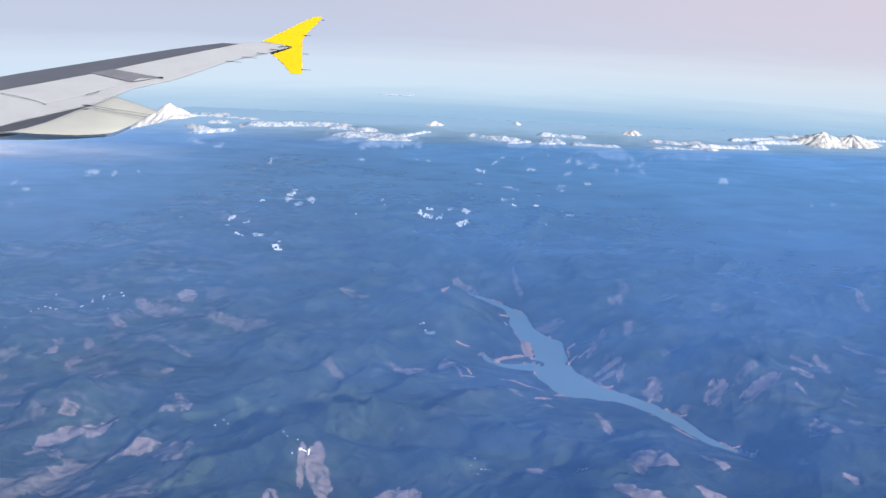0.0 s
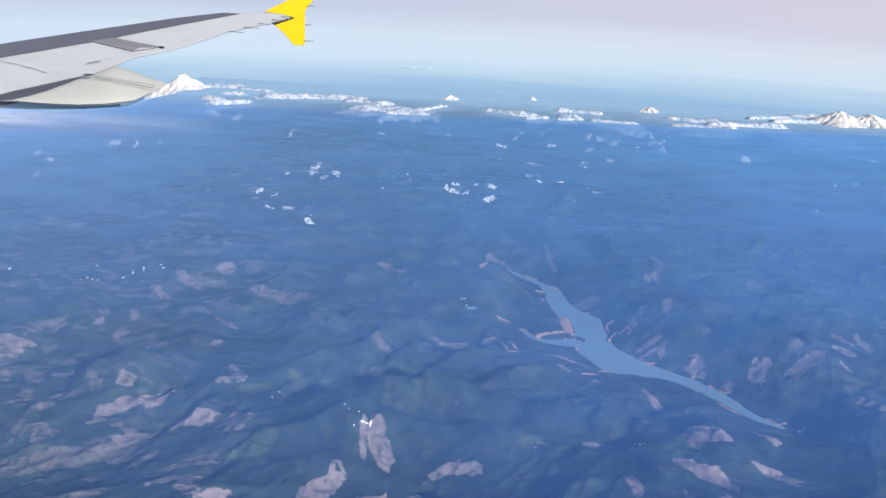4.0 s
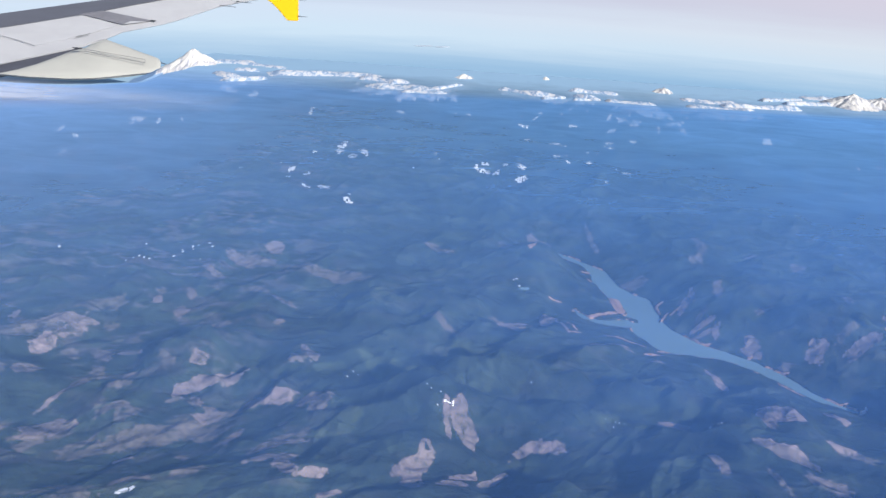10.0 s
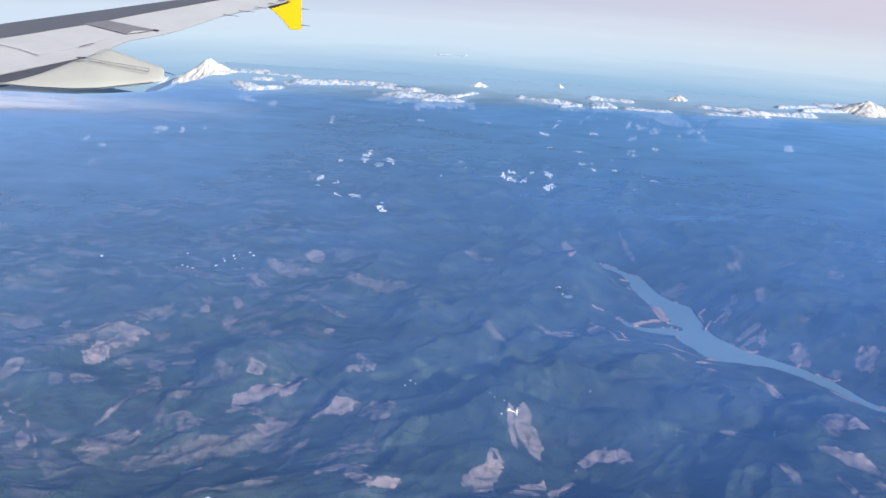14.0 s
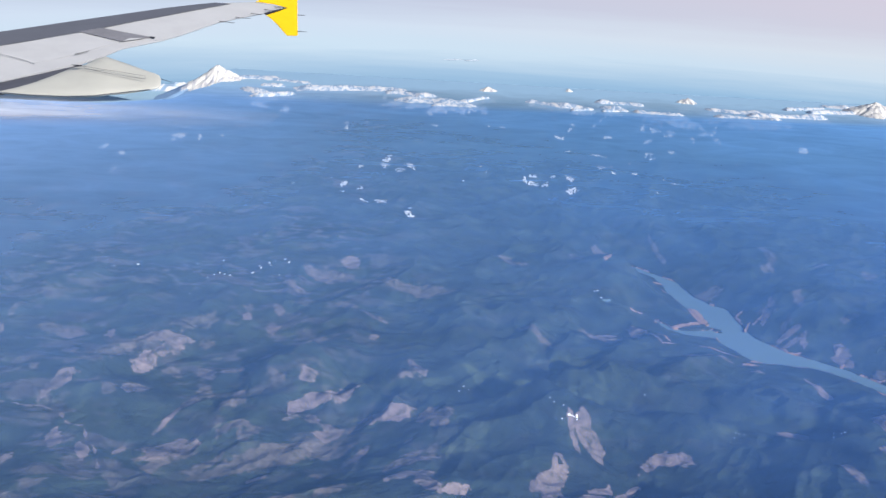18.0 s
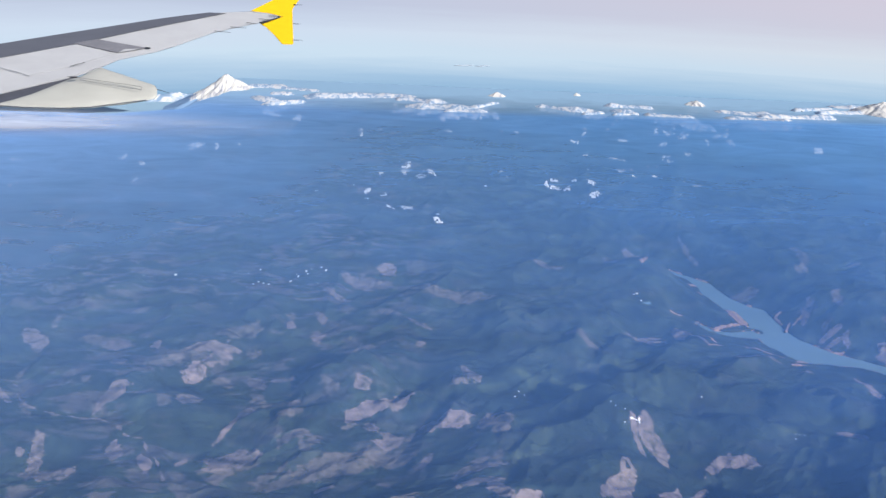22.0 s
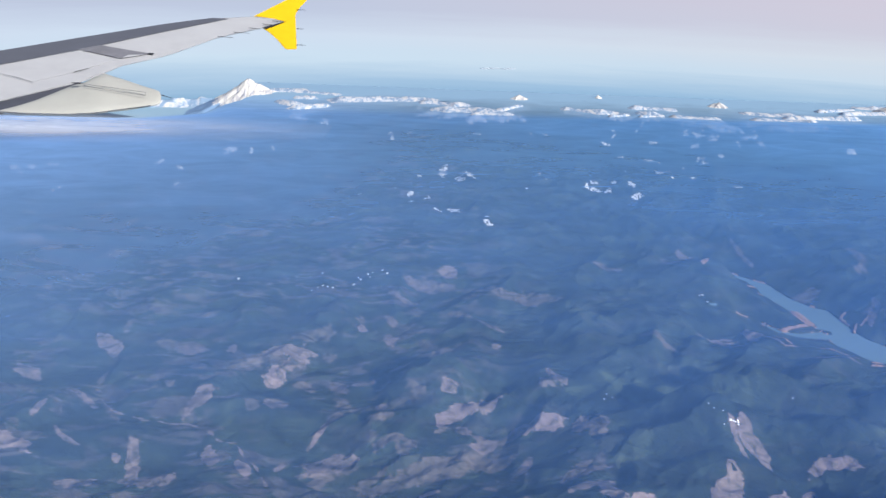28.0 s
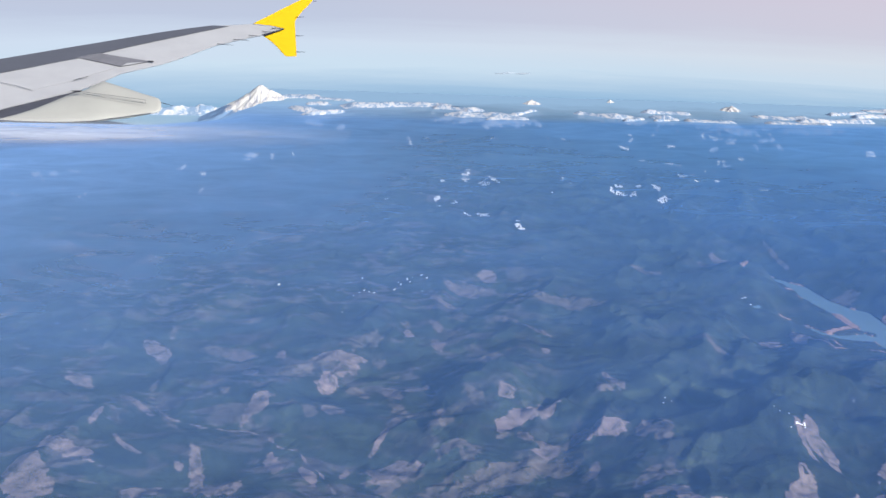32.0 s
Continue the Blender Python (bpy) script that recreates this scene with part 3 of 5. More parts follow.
def raw_mesh(name, verts, faces, material):
    """A smooth mesh from arrays of vertices and of four-cornered faces."""
    me = bpy.data.meshes.new(name)
    me.vertices.add(len(verts))
    me.vertices.foreach_set("co", np.ascontiguousarray(verts, np.float32).ravel())
    me.loops.add(faces.size)
    me.loops.foreach_set("vertex_index", np.ascontiguousarray(faces, np.int32).ravel())
    me.polygons.add(len(faces))
    me.polygons.foreach_set("loop_start", np.arange(0, faces.size, 4, dtype=np.int32))
    me.polygons.foreach_set("use_smooth", np.ones(len(faces), bool))
    me.materials.append(material)
    me.update(calc_edges=True)
    return me


def sheet(name, x, y, z, material):
    """An object from a grid of places, all in metres."""
    rows, cols = x.shape
    i = np.arange(rows * cols).reshape(rows, cols)
    f = np.stack([i[:-1, :-1], i[:-1, 1:], i[1:, 1:], i[1:, :-1]], -1).reshape(-1, 4)
    return new(name, raw_mesh(name, np.stack([x, y, z], -1).reshape(-1, 3), f, material))


def part(name, bm, material, parent, label=""):
    me = bpy.data.meshes.new(name)
    bm.to_mesh(me)
    bm.free()
    me.materials.append(material)
    ob = new(name, me)
    ob.parent = parent
    return tagged(ob, label)


# ---------------------------------------------------------------- the land
ys = 1 / np.linspace(1 / 0.95, 1 / 8.1, 760) - 0.1
ys = np.concatenate([np.linspace(-14, -3, 16), np.linspace(-2.97, 0.82, 128), ys[ys > 0.83], 8.1 + 20 * np.linspace(0.01, 1, 40) ** 1.5])
span = np.linspace(0, 1, 1100)
gx, gy = np.zeros((len(ys), 1140)), np.zeros((len(ys), 1140))
for r, y0 in enumerate(ys):
    d = 0.955 * min(max(y0, 0.7), 9.0) + 0.25
    left, right = -1.15 - 0.64 * d, 0.15 + 0.64 * d
    wide = np.linspace(0.02, 1, 20) ** 1.7
    gx[r] = np.concatenate([(left + (-28 - left) * wide)[::-1], left + (right - left) * span, right + (28 - right) * wide])
    gy[r] = y0
gz = height(gx, gy)
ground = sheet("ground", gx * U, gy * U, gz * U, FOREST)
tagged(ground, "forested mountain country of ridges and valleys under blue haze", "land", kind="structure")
cx, cy = (gx[:-1, :-1] + gx[1:, 1:]) / 2, (gy[:-1, :-1] + gy[1:, 1:]) / 2


def cover(name, mask, material, lift, rows=slice(None), cols=slice(None)):
    """A thing that lies on the land: the land's own faces where mask holds, lifted a little."""
    r, c = np.nonzero(mask)
    r, c = r + (rows.start or 0), c + (cols.start or 0)
    w = gx.shape[1]
    f = np.stack([r * w + c, r * w + c + 1, (r + 1) * w + c + 1, (r + 1) * w + c], -1)
    used, back = np.unique(f, return_inverse=True)
    rr, cc = used // w, used % w
    v = np.stack([gx[rr, cc] * U, gy[rr, cc] * U, gz[rr, cc] * U + lift], -1)
    return new(name, raw_mesh(name, v, back.reshape(-1, 4), material))


def pieces(mask):
    """The connected pieces of a mask, as masks, the largest first."""
    left, found = mask.copy(), []
    rows, cols = mask.shape
    for start in zip(*np.nonzero(mask)):
        if not left[start]:
            continue
        stack, cells = [start], []
        left[start] = False
        while stack:
            r, c = stack.pop()
            cells.append((r, c))
            for q in ((r + 1, c), (r - 1, c), (r, c + 1), (r, c - 1)):
                if 0 <= q[0] < rows and 0 <= q[1] < cols and left[q]:
                    left[q] = False
                    stack.append(q)
        one = np.zeros_like(mask)
        one[tuple(np.array(cells).T)] = True
        found.append((len(cells), one))
    return sorted(found, key=lambda f: -f[0])


def patch(name, spec, material, lift, ragged, seed, streaky=False, most=1):
    """Patches with ragged outlines: a middle, half a length and half a width; each piece is an object."""
    mx, my, ax, ay, bx, by = spec
    wide, deep = 1.5 * (abs(ax) + abs(bx)) + 0.004, 1.5 * (abs(ay) + abs(by)) + 0.004
    rows = np.nonzero((ys[:-1] > my - deep) & (ys[:-1] < my + deep))[0]
    if not len(rows):
        return []
    rs = slice(rows[0], rows[-1] + 1)
    cols = np.nonzero((np.abs(cx[rs] - mx) < wide).any(0))[0]
    if not len(cols):
        return []
    cs = slice(cols[0], cols[-1] + 1)
    x, y = cx[rs, cs], cy[rs, cs]
    det = ax * by - ay * bx
    u, v = ((x - mx) * by - (y - my) * bx) / det, ((y - my) * ax - (x - mx) * ay) / det
    d = (np.abs(u) ** 2.8 + np.abs(v) ** 2.8) ** (1 / 2.8)
    if streaky:
        mask = fbm(x * 150 / my, y * 520 / my ** 2, 3, seed, 0.7) > 0.9 * d ** 2 - 0.42
        mask &= d < 1.35
    else:
        la, lb = math.hypot(ax, ay), math.hypot(bx, by)
        f = 1.1 / max(0.3 * (la + lb), min(la, lb))
        u = u + 0.25 * perlin(x * f * 0.6, y * f * 0.6, seed + 3)
        v = v + 0.35 * perlin(x * f * 0.6 + 3, y * f * 0.6, seed + 4) + 0.30 * math.sin(seed) * (u * u - 0.4)
        d = (np.abs(u) ** 2.8 + np.abs(v) ** 2.8) ** (1 / 2.8)
        edge = 0.8 * perlin(x * f * 1.3, y * f * 1.3, seed) + 0.35 * perlin(x * f * 3.1, y * f * 3.1, seed + 1) + 0.10 * perlin(x * f * 8, y * f * 8, seed + 2)
        mask = d < 1.0 + ragged * edge
    return [cover(name, one, material, lift, rs, cs) for size, one in pieces(mask)[:most] if size > (1 if streaky else 3)]


# ---------------------------------------------------------------- plan of the land cover: x1, y1, x2, y2, half width
CUTS = [
    (-1.7052, 1.4353, 0.0349, -0.0152, 0.0063, -0.0211), (-1.5834, 1.5734, 0.0367, -0.0256, 0.0043, -0.0314), (-1.393, 1.5758, 0.0398, 0.0002, 0.005, -0.0226),
    (-1.3513, 1.4752, 0.0181, 0.0001, 0.0032, -0.0153), (-1.3067, 1.3314, 0.024, 0.0266, 0.0079, -0.0175), (-1.3251, 1.2961, 0.0079, 0.0098, 0.0046, -0.009),
    (-1.2972, 1.5619, 0.0122, -0.0077, 0.0003, -0.0187), (-1.5498, 1.3439, 0.0453, -0.0311, 0.0012, -0.0117), (-1.6005, 1.2742, 0.0009, 0.0292, 0.0054, -0.0051),
    (-1.541, 1.2155, 0.0124, -0.0138, -0.0012, -0.0049), (-1.5157, 1.1968, 0.0248, -0.0125, 0.0011, -0.0067), (-1.6116, 1.1656, 0.0511, -0.0095, 0.0064, -0.0171),
    (-1.6409, 1.1811, 0.0217, -0.0141, 0.0023, -0.0141), (-1.654, 1.0988, 0.0181, 0.0289, 0.0248, -0.0304), (-1.629, 1.0599, 0.0319, 0.0139, 0.0144, -0.0228),
    (-1.3819, 1.15, 0.0174, -0.0585, -0.0129, -0.0006),
]
CUTS_FIRST = [
    (-1.3362, 1.0945, 0.044, -0.0053, 0.0029, -0.0136), (-1.2979, 1.1014, 0.0068, 0.0123, 0.0062, -0.0084), (-1.2483, 1.1751, 0.0167, -0.0214, -0.0072, -0.0168),
    (-1.4155, 1.1637, 0.0091, -0.0034, 0.0015, -0.0098), (-1.4575, 1.0891, 0.0309, 0.0094, 0.0048, -0.0104), (-0.8516, 1.9598, 0.0444, -0.022, -0.0034, -0.0249),
    (-0.7682, 2.032, 0.0244, -0.0047, -0.0029, -0.0228), (-0.898, 1.8534, 0.0405, -0.0299, -0.0027, -0.0166), (-0.6803, 1.6972, 0.0358, -0.015, -0.0019, -0.0082),
    (-1.0021, 1.6887, 0.0056, -0.0223, -0.0099, -0.0126), (-0.9279, 1.7369, 0.0187, -0.0172, -0.0032, -0.0158), (-0.9282, 1.655, 0.0168, -0.0211, -0.0061, -0.0217),
    (-0.6694, 1.6013, 0.0011, -0.0183, -0.0103, -0.0093), (-1.1747, 1.5465, 0.0661, 0.0164, 0.0026, -0.0167), (-1.1816, 1.4561, 0.0166, 0.0283, 0.0114, -0.024),
    (-1.1454, 1.5183, 0.0278, 0.0252, 0.0049, -0.0173),
]
CUTS_NORTH = [
    (-1.1541, 1.3405, 0.0251, 0.0053, 0.0042, -0.0257), (-1.0373, 1.4417, 0.0228, -0.0101, -0.002, -0.0211), (-0.9861, 1.4563, 0.029, 0.0039, 0.0002, -0.0073),
    (-0.9368, 1.3403, 0.0128, -0.0014, -0.001, -0.0151), (-0.7954, 1.3707, 0.02, 0, -0.0014, -0.0116), (-0.7778, 1.312, 0.0489, 0.0321, 0.0016, -0.0196),
    (-0.7208, 1.339, 0.0384, 0.0239, 0.0009, -0.0245), (-1.0536, 1.2509, 0.0176, 0.0427, 0.0046, -0.0059), (-1.0291, 1.3075, 0.0129, 0.0159, 0.0061, -0.0154),
    (-1.0275, 1.1566, 0.0492, 0.022, 0.0048, -0.0241), (-0.6157, 1.2584, 0.0537, -0.0002, -0.005, -0.0199), (-0.7682, 1.2556, 0.0144, -0.0091, -0.0038, -0.0111),
    (-0.7228, 1.236, 0.0206, -0.0086, -0.004, -0.0128), (-0.5346, 1.2402, -0.0049, -0.0296, -0.0185, -0.0071), (-0.57, 1.0784, 0.0461, 0.0192, -0.0017, -0.0135),
    (-0.5666, 1.0305, 0.0402, 0.0109, -0.0027, -0.013),
]
CUTS_WEST = [
    (-0.3152, 1.0572, 0.0318, 0.013, -0.0062, -0.0215), (-1.177, 1.1338, 0.0173, -0.0254, -0.0061, -0.0106), (-1.1155, 1.1485, 0.0071, 0.0144, 0.0042, -0.0056),
    (-0.2238, 1.1709, 0.0216, -0.0351, -0.0129, -0.0221), (-0.2553, 1.1711, 0.0038, -0.0427, -0.0065, -0.0023), (-0.3077, 1.0526, 0.0202, 0.0408, 0.0129, -0.0151),
    (-0.3171, 0.9964, 0.0207, -0.0151, -0.0058, -0.0181), (-0.2434, 1.0084, 0.0284, 0.0115, 0.0016, -0.0113), (-0.2246, 1.0483, 0.0288, 0.0202, 0.0025, -0.0097),
    (-0.1732, 1.0583, 0.0315, 0.0274, 0.0026, -0.0078), (-0.0975, 1.1442, 0.0333, 0.0212, 0.0015, -0.0112), (-0.0558, 1.1459, 0.0327, -0.0055, -0.0036, -0.0158),
    (-0.0799, 1.6798, 0.0342, 0.007, -0.0013, -0.0191), (0.0174, 1.704, 0.0195, -0.0164, -0.0088, -0.0282), (0.0474, 1.6434, 0.0105, -0.0447, -0.0037, -0.0053),
    (0.2057, 1.2261, 0.0311, -0.002, -0.0055, -0.0158),
]
CUTS_MID = [
    (0.4278, 1.2425, 0.0483, -0.0174, -0.0092, -0.0163), (0.3957, 1.2265, 0.0064, -0.023, -0.0129, -0.0142), (0.5707, 1.281, 0.0202, -0.0195, -0.009, -0.012),
    (0.3799, 1.1198, 0.0518, -0.024, -0.0084, -0.0137), (0.2404, 1.0688, 0.0083, -0.0355, -0.0119, -0.0115), (0.429, 1.0362, 0.0359, -0.0146, -0.0144, -0.0212),
    (0.3798, 1.4489, 0.0161, -0.0416, -0.007, -0.0095), (0.6715, 1.5702, 0.0163, -0.0127, -0.0183, -0.0286), (0.771, 1.5403, 0.053, 0.0266, -0.0083, -0.0197),
    (0.5414, 1.6374, 0.0155, -0.0233, -0.0161, -0.0252), (0.4519, 1.7492, 0.0404, 0.0217, -0.0026, -0.0115), (0.4449, 1.7127, 0.0416, 0.0208, -0.0022, -0.0095),
    (0.4746, 1.7121, -0.0008, -0.02, -0.0119, -0.0118), (0.4379, 1.8601, 0.0286, 0.0369, 0.0015, -0.0192), (-0.4872, 1, 0.0251, 0.0081, 0.0027, -0.01),
    (-0.4544, 0.959, 0.0198, 0.0101, 0.0022, -0.0065),
]
CUTS_LAKE = [
    (-0.5586, 1.4008, 0.0218, -0.0151, -0.0007, -0.0138), (-0.7335, 1.216, 0.0246, 0.0073, 0.0055, -0.0149), (-0.6586, 1.1349, 0.0119, 0.0278, 0.0061, -0.0076),
    (-0.7876, 0.9754, 0.0373, 0.007, 0.0049, -0.011), (-0.8375, 1.0695, 0.0204, 0.0066, 0.0038, -0.0077), (-0.5348, 1.0014, 0.0237, -0.011, -0.0007, -0.0168),
    (-0.734, 1.0659, -0.0126, 0.0057, -0.0006, 0.0074), (0.248, 1.4895, 0.0183, 0.0017, -0.0015, -0.0054), (0.8333, 1.3721, 0.0173, -0.0244, -0.0249, -0.0337),
    (0.7642, 1.546, 0.0486, 0.0246, -0.0061, -0.0218), (0.9154, 1.6474, 0.0177, -0.025, -0.0095, -0.0146), (0.8558, 1.5274, 0.0108, -0.0139, -0.0051, -0.0078),
    (1.1399, 1.8036, 0.0244, -0.0375, -0.006, -0.0085), (0.9309, 1.6963, 0.0263, -0.0179, -0.0037, -0.0064), (0.9912, 1.5886, -0.0005, -0.0152, -0.0031, -0.0032),
    (0.9679, 1.5158, 0.014, -0.0125, -0.0027, -0.0039),
]
CUTS_EAST = [
    (0.9553, 1.4004, 0.0053, -0.0093, -0.0026, -0.0032), (0.8128, 1.2183, 0.0164, -0.0062, -0.006, -0.0092), (0.5218, 1.1659, 0.0236, -0.0119, -0.0061, -0.0117),
    (0.3831, 1.1295, 0.0422, -0.0084, -0.0046, -0.0133), (1.1153, 1.6583, 0.0114, -0.0076, -0.0063, -0.0093),
]
REGROWTH = [
    (-1.4634, 1.6037, 0.0231, -0.0087, 0.0038, -0.0229), (-1.3818, 1.3761, 0.011, -0.0027, 0.0016, -0.0091), (-1.5732, 1.6617, 0.0024, 0.0317, 0.0066, -0.0083),
    (-1.6654, 1.3553, 0.027, -0.0178, 0.0014, -0.008), (-1.5715, 1.2897, 0.0137, -0.0197, -0.0022, -0.0041), (-1.6196, 1.2141, 0.0148, -0.0065, 0.0024, -0.0089),
    (-1.4754, 1.3019, 0.0274, -0.0364, -0.0032, -0.0089), (-2.1463, 2.0608, 0.0513, -0.0597, 0.0044, -0.0292), (-2.0868, 2.2599, 0.1305, -0.0483, 0.0188, -0.0484),
    (-1.5724, 1.9147, 0.0253, -0.0085, 0.0034, -0.0161), (-1.5451, 1.4313, 0.0014, 0.0206, 0.0057, -0.006), (-0.6628, 1.8974, 0.0336, -0.0232, -0.004, -0.0159),
    (-0.5755, 1.863, 0.0522, -0.024, -0.0062, -0.0231), (-0.743, 1.7364, 0.0291, -0.0181, -0.0031, -0.0135), (-1.0075, 1.733, 0.0066, -0.0151, -0.0061, -0.0144),
    (-0.803, 1.5683, 0.0239, 0.0065, -0.0006, -0.0142),
]
REGROWTH_FIRST = [
    (-1.1312, 1.618, 0.039, 0.0201, 0.0036, -0.0207), (-1.0686, 1.5647, 0.0154, 0.005, 0.0016, -0.0138), (-0.9398, 1.2826, 0.0291, 0.0043, 0.0001, -0.0101),
    (-0.8633, 1.3702, 0.0224, -0.0087, -0.0016, -0.009), (-0.8665, 1.3537, 0.0138, 0.0038, 0, -0.0088), (-0.9143, 1.2074, 0.0275, 0.0103, 0.0013, -0.0161),
    (-0.8117, 1.2572, 0.0152, 0.0089, 0.0008, -0.0091), (-0.8739, 1.1288, 0.0625, 0.0321, 0.002, -0.0153), (-0.7839, 1.1677, 0.0581, 0.0326, 0.0012, -0.0145),
    (-0.7258, 1.1748, 0.0338, 0.0193, 0.001, -0.016), (-0.9497, 1.1155, 0.0323, 0.0251, 0.003, -0.0098), (-0.6778, 1.1168, 0.0151, 0.0143, 0.003, -0.0115),
    (-0.5783, 1.3801, 0.0249, 0, -0.0043, -0.0166), (-0.5065, 1.2246, -0.0078, -0.0332, -0.018, -0.0047), (-0.5703, 1.1583, 0.0082, 0.0024, -0.0018, -0.0103),
    (-0.539, 1.0299, 0.017, 0.0052, -0.0024, -0.0115),
]
REGROWTH_NORTH = [
    (-0.0426, 2.1463, 0.0377, -0.0259, -0.0095, -0.0202), (-1.2725, 1.5056, 0.0097, 0.0304, 0.0072, -0.0112), (-2.0253, 1.7739, 0.0117, 0.0239, 0.0131, -0.0193),
    (-1.8704, 1.8838, 0.0082, 0.0057, 0.0114, -0.0231), (-1.1986, 1.3152, 0.0099, 0.0137, 0.0067, -0.0143), (-0.6726, 1.2497, 0.0223, 0.0112, -0.0002, -0.0146),
    (-1.0149, 1.361, 0.0152, -0.0273, -0.0082, -0.0155), (-1.1129, 1.4476, 0.0257, -0.0137, -0.0012, -0.0163), (-1.0349, 1.1213, 0.0132, 0.0341, 0.0153, -0.0162),
    (-0.9898, 1.1517, 0.015, 0.0161, 0.0081, -0.0111), (-0.9222, 1.0947, 0.0463, 0.018, 0.0071, -0.0125), (-0.8175, 1.1219, 0.0667, 0.0272, 0.0072, -0.0147),
    (-0.7053, 1.1604, 0.0285, 0.0161, 0.0068, -0.0152), (-0.8706, 0.9414, 0.0364, -0.0141, 0.0036, -0.0163), (-0.8805, 1.1883, 0.017, 0.0246, 0.0091, -0.0129),
    (-0.5257, 1.1213, 0.0084, 0.0247, 0.0069, -0.0075),
]
REGROWTH_WEST = [
    (0.3377, 1.0346, 0.0088, -0.0315, -0.0061, -0.0059), (0.5363, 1.1482, 0.0336, -0.0252, -0.0092, -0.012), (0.3195, 2.0171, 0.0517, 0.0174, -0.0052, -0.0255),
    (0.5343, 2.1201, 0.0063, -0.0185, -0.0142, -0.0262), (0.8612, 2.0859, 0.0222, -0.0075, -0.0125, -0.0239), (0.4574, 1.7849, -0.0261, -0.0299, -0.0002, 0.0109),
    (0.6158, 1.7616, 0.0254, 0.0084, -0.004, -0.0107), (0.5975, 1.5564, 0.017, -0.0015, -0.0056, -0.0113), (-0.5595, 1.1092, 0.0207, 0.0144, 0.0032, -0.0079),
    (-0.7002, 0.9969, 0.0272, 0.0122, 0.0052, -0.0112), (-1.2361, 1.4945, 0.0094, 0.0254, 0.0144, -0.0186), (-1.103, 1.6285, 0.0307, 0.0347, 0.0114, -0.0203),
    (-0.7925, 1.9669, 0.0489, -0.0172, 0.0037, -0.0251), (-0.5148, 1.8669, 0.0461, -0.0266, -0.0002, -0.0229), (1.3548, 2.1824, -0.0075, -0.0689, -0.0166, -0.0196),
    (0.5869, 2.2228, 0.0052, -0.0561, -0.0154, -0.0257),
]
REGROWTH_MID = [
    (0.5608, 2.1285, -0.001, -0.028, -0.0126, -0.0138), (0.5282, 1.8783, -0.002, -0.0357, -0.013, -0.0116), (0.6171, 1.7563, 0.0296, 0.0093, -0.0021, -0.0086),
    (0.7289, 2.1367, 0.0175, -0.0063, -0.0042, -0.0123), (0.7438, 1.2734, 0.0001, -0.0124, -0.0075, -0.0065), (0.7458, 1.5883, 0.0399, 0.0184, -0.0034, -0.0118),
    (0.4463, 1.8738, 0.0275, 0.0242, -0.0004, -0.0241), (0.2569, 2.3216, 0.0127, -0.0926, -0.0076, -0.0122), (0.9817, 1.6851, 0.0115, -0.0247, -0.0084, -0.0118),
    (0.9359, 1.4309, 0.0164, -0.008, -0.0062, -0.0096), (0.8366, 1.7692, 0.0006, -0.0257, -0.0107, -0.0134), (-0.266, 1.596, 0.0403, -0.0212, 0.0003, -0.0143),
    (-0.0755, 1.6713, 0.055, -0.0128, -0.0003, -0.0214), (-0.2752, 2.0998, 0.0476, -0.0085, 0.0017, -0.0189),
]
PALE_STANDS = [
    (-0.3813, 1.3722, 0.0322, -0.021, -0.014, -0.0266), (-0.2237, 1.5072, 0.0252, 0.0087, -0.0089, -0.0265), (-0.2221, 1.3544, -0.0067, -0.0454, -0.0132, -0.0102),
    (-0.4171, 1.4095, 0.0131, 0.0151, 0.0015, -0.0086), (-1.1527, 1.1071, 0.0112, -0.0204, -0.005, -0.0061), (-1.4586, 1.4316, 0.0255, -0.0064, 0.0072, -0.0338),
    (-0.1135, 1.3387, 0.0336, -0.0128, -0.0147, -0.0227), (-0.1965, 1.3427, 0.0109, -0.0216, -0.0103, -0.019), (-0.1542, 1.3745, 0.0152, -0.0293, -0.0106, -0.0208),
    (-0.3479, 1.3752, 0.0405, -0.0407, -0.0109, -0.0418), (0.1003, 1.2263, 0.0205, -0.013, -0.0034, -0.0075), (0.1459, 1.2042, 0.0293, -0.0057, -0.0021, -0.0057),
    (0.2689, 1.2579, 0.0263, -0.0092, -0.0066, -0.0143), (-0.4609, 1.1456, 0.0441, 0.0233, 0.0058, -0.0206), (-0.1703, 1.3244, 0.0535, 0.0284, 0.0013, -0.0172),
    (-0.4093, 1.3985, 0.0414, -0.0242, 0.0011, -0.0219),
]
PALE_STANDS_FIRST = [
    (-0.5089, 1.3632, 0.0289, 0.0145, 0.0077, -0.0175), (0.0763, 1.236, 0.0252, 0.017, 0.002, -0.0105),
]
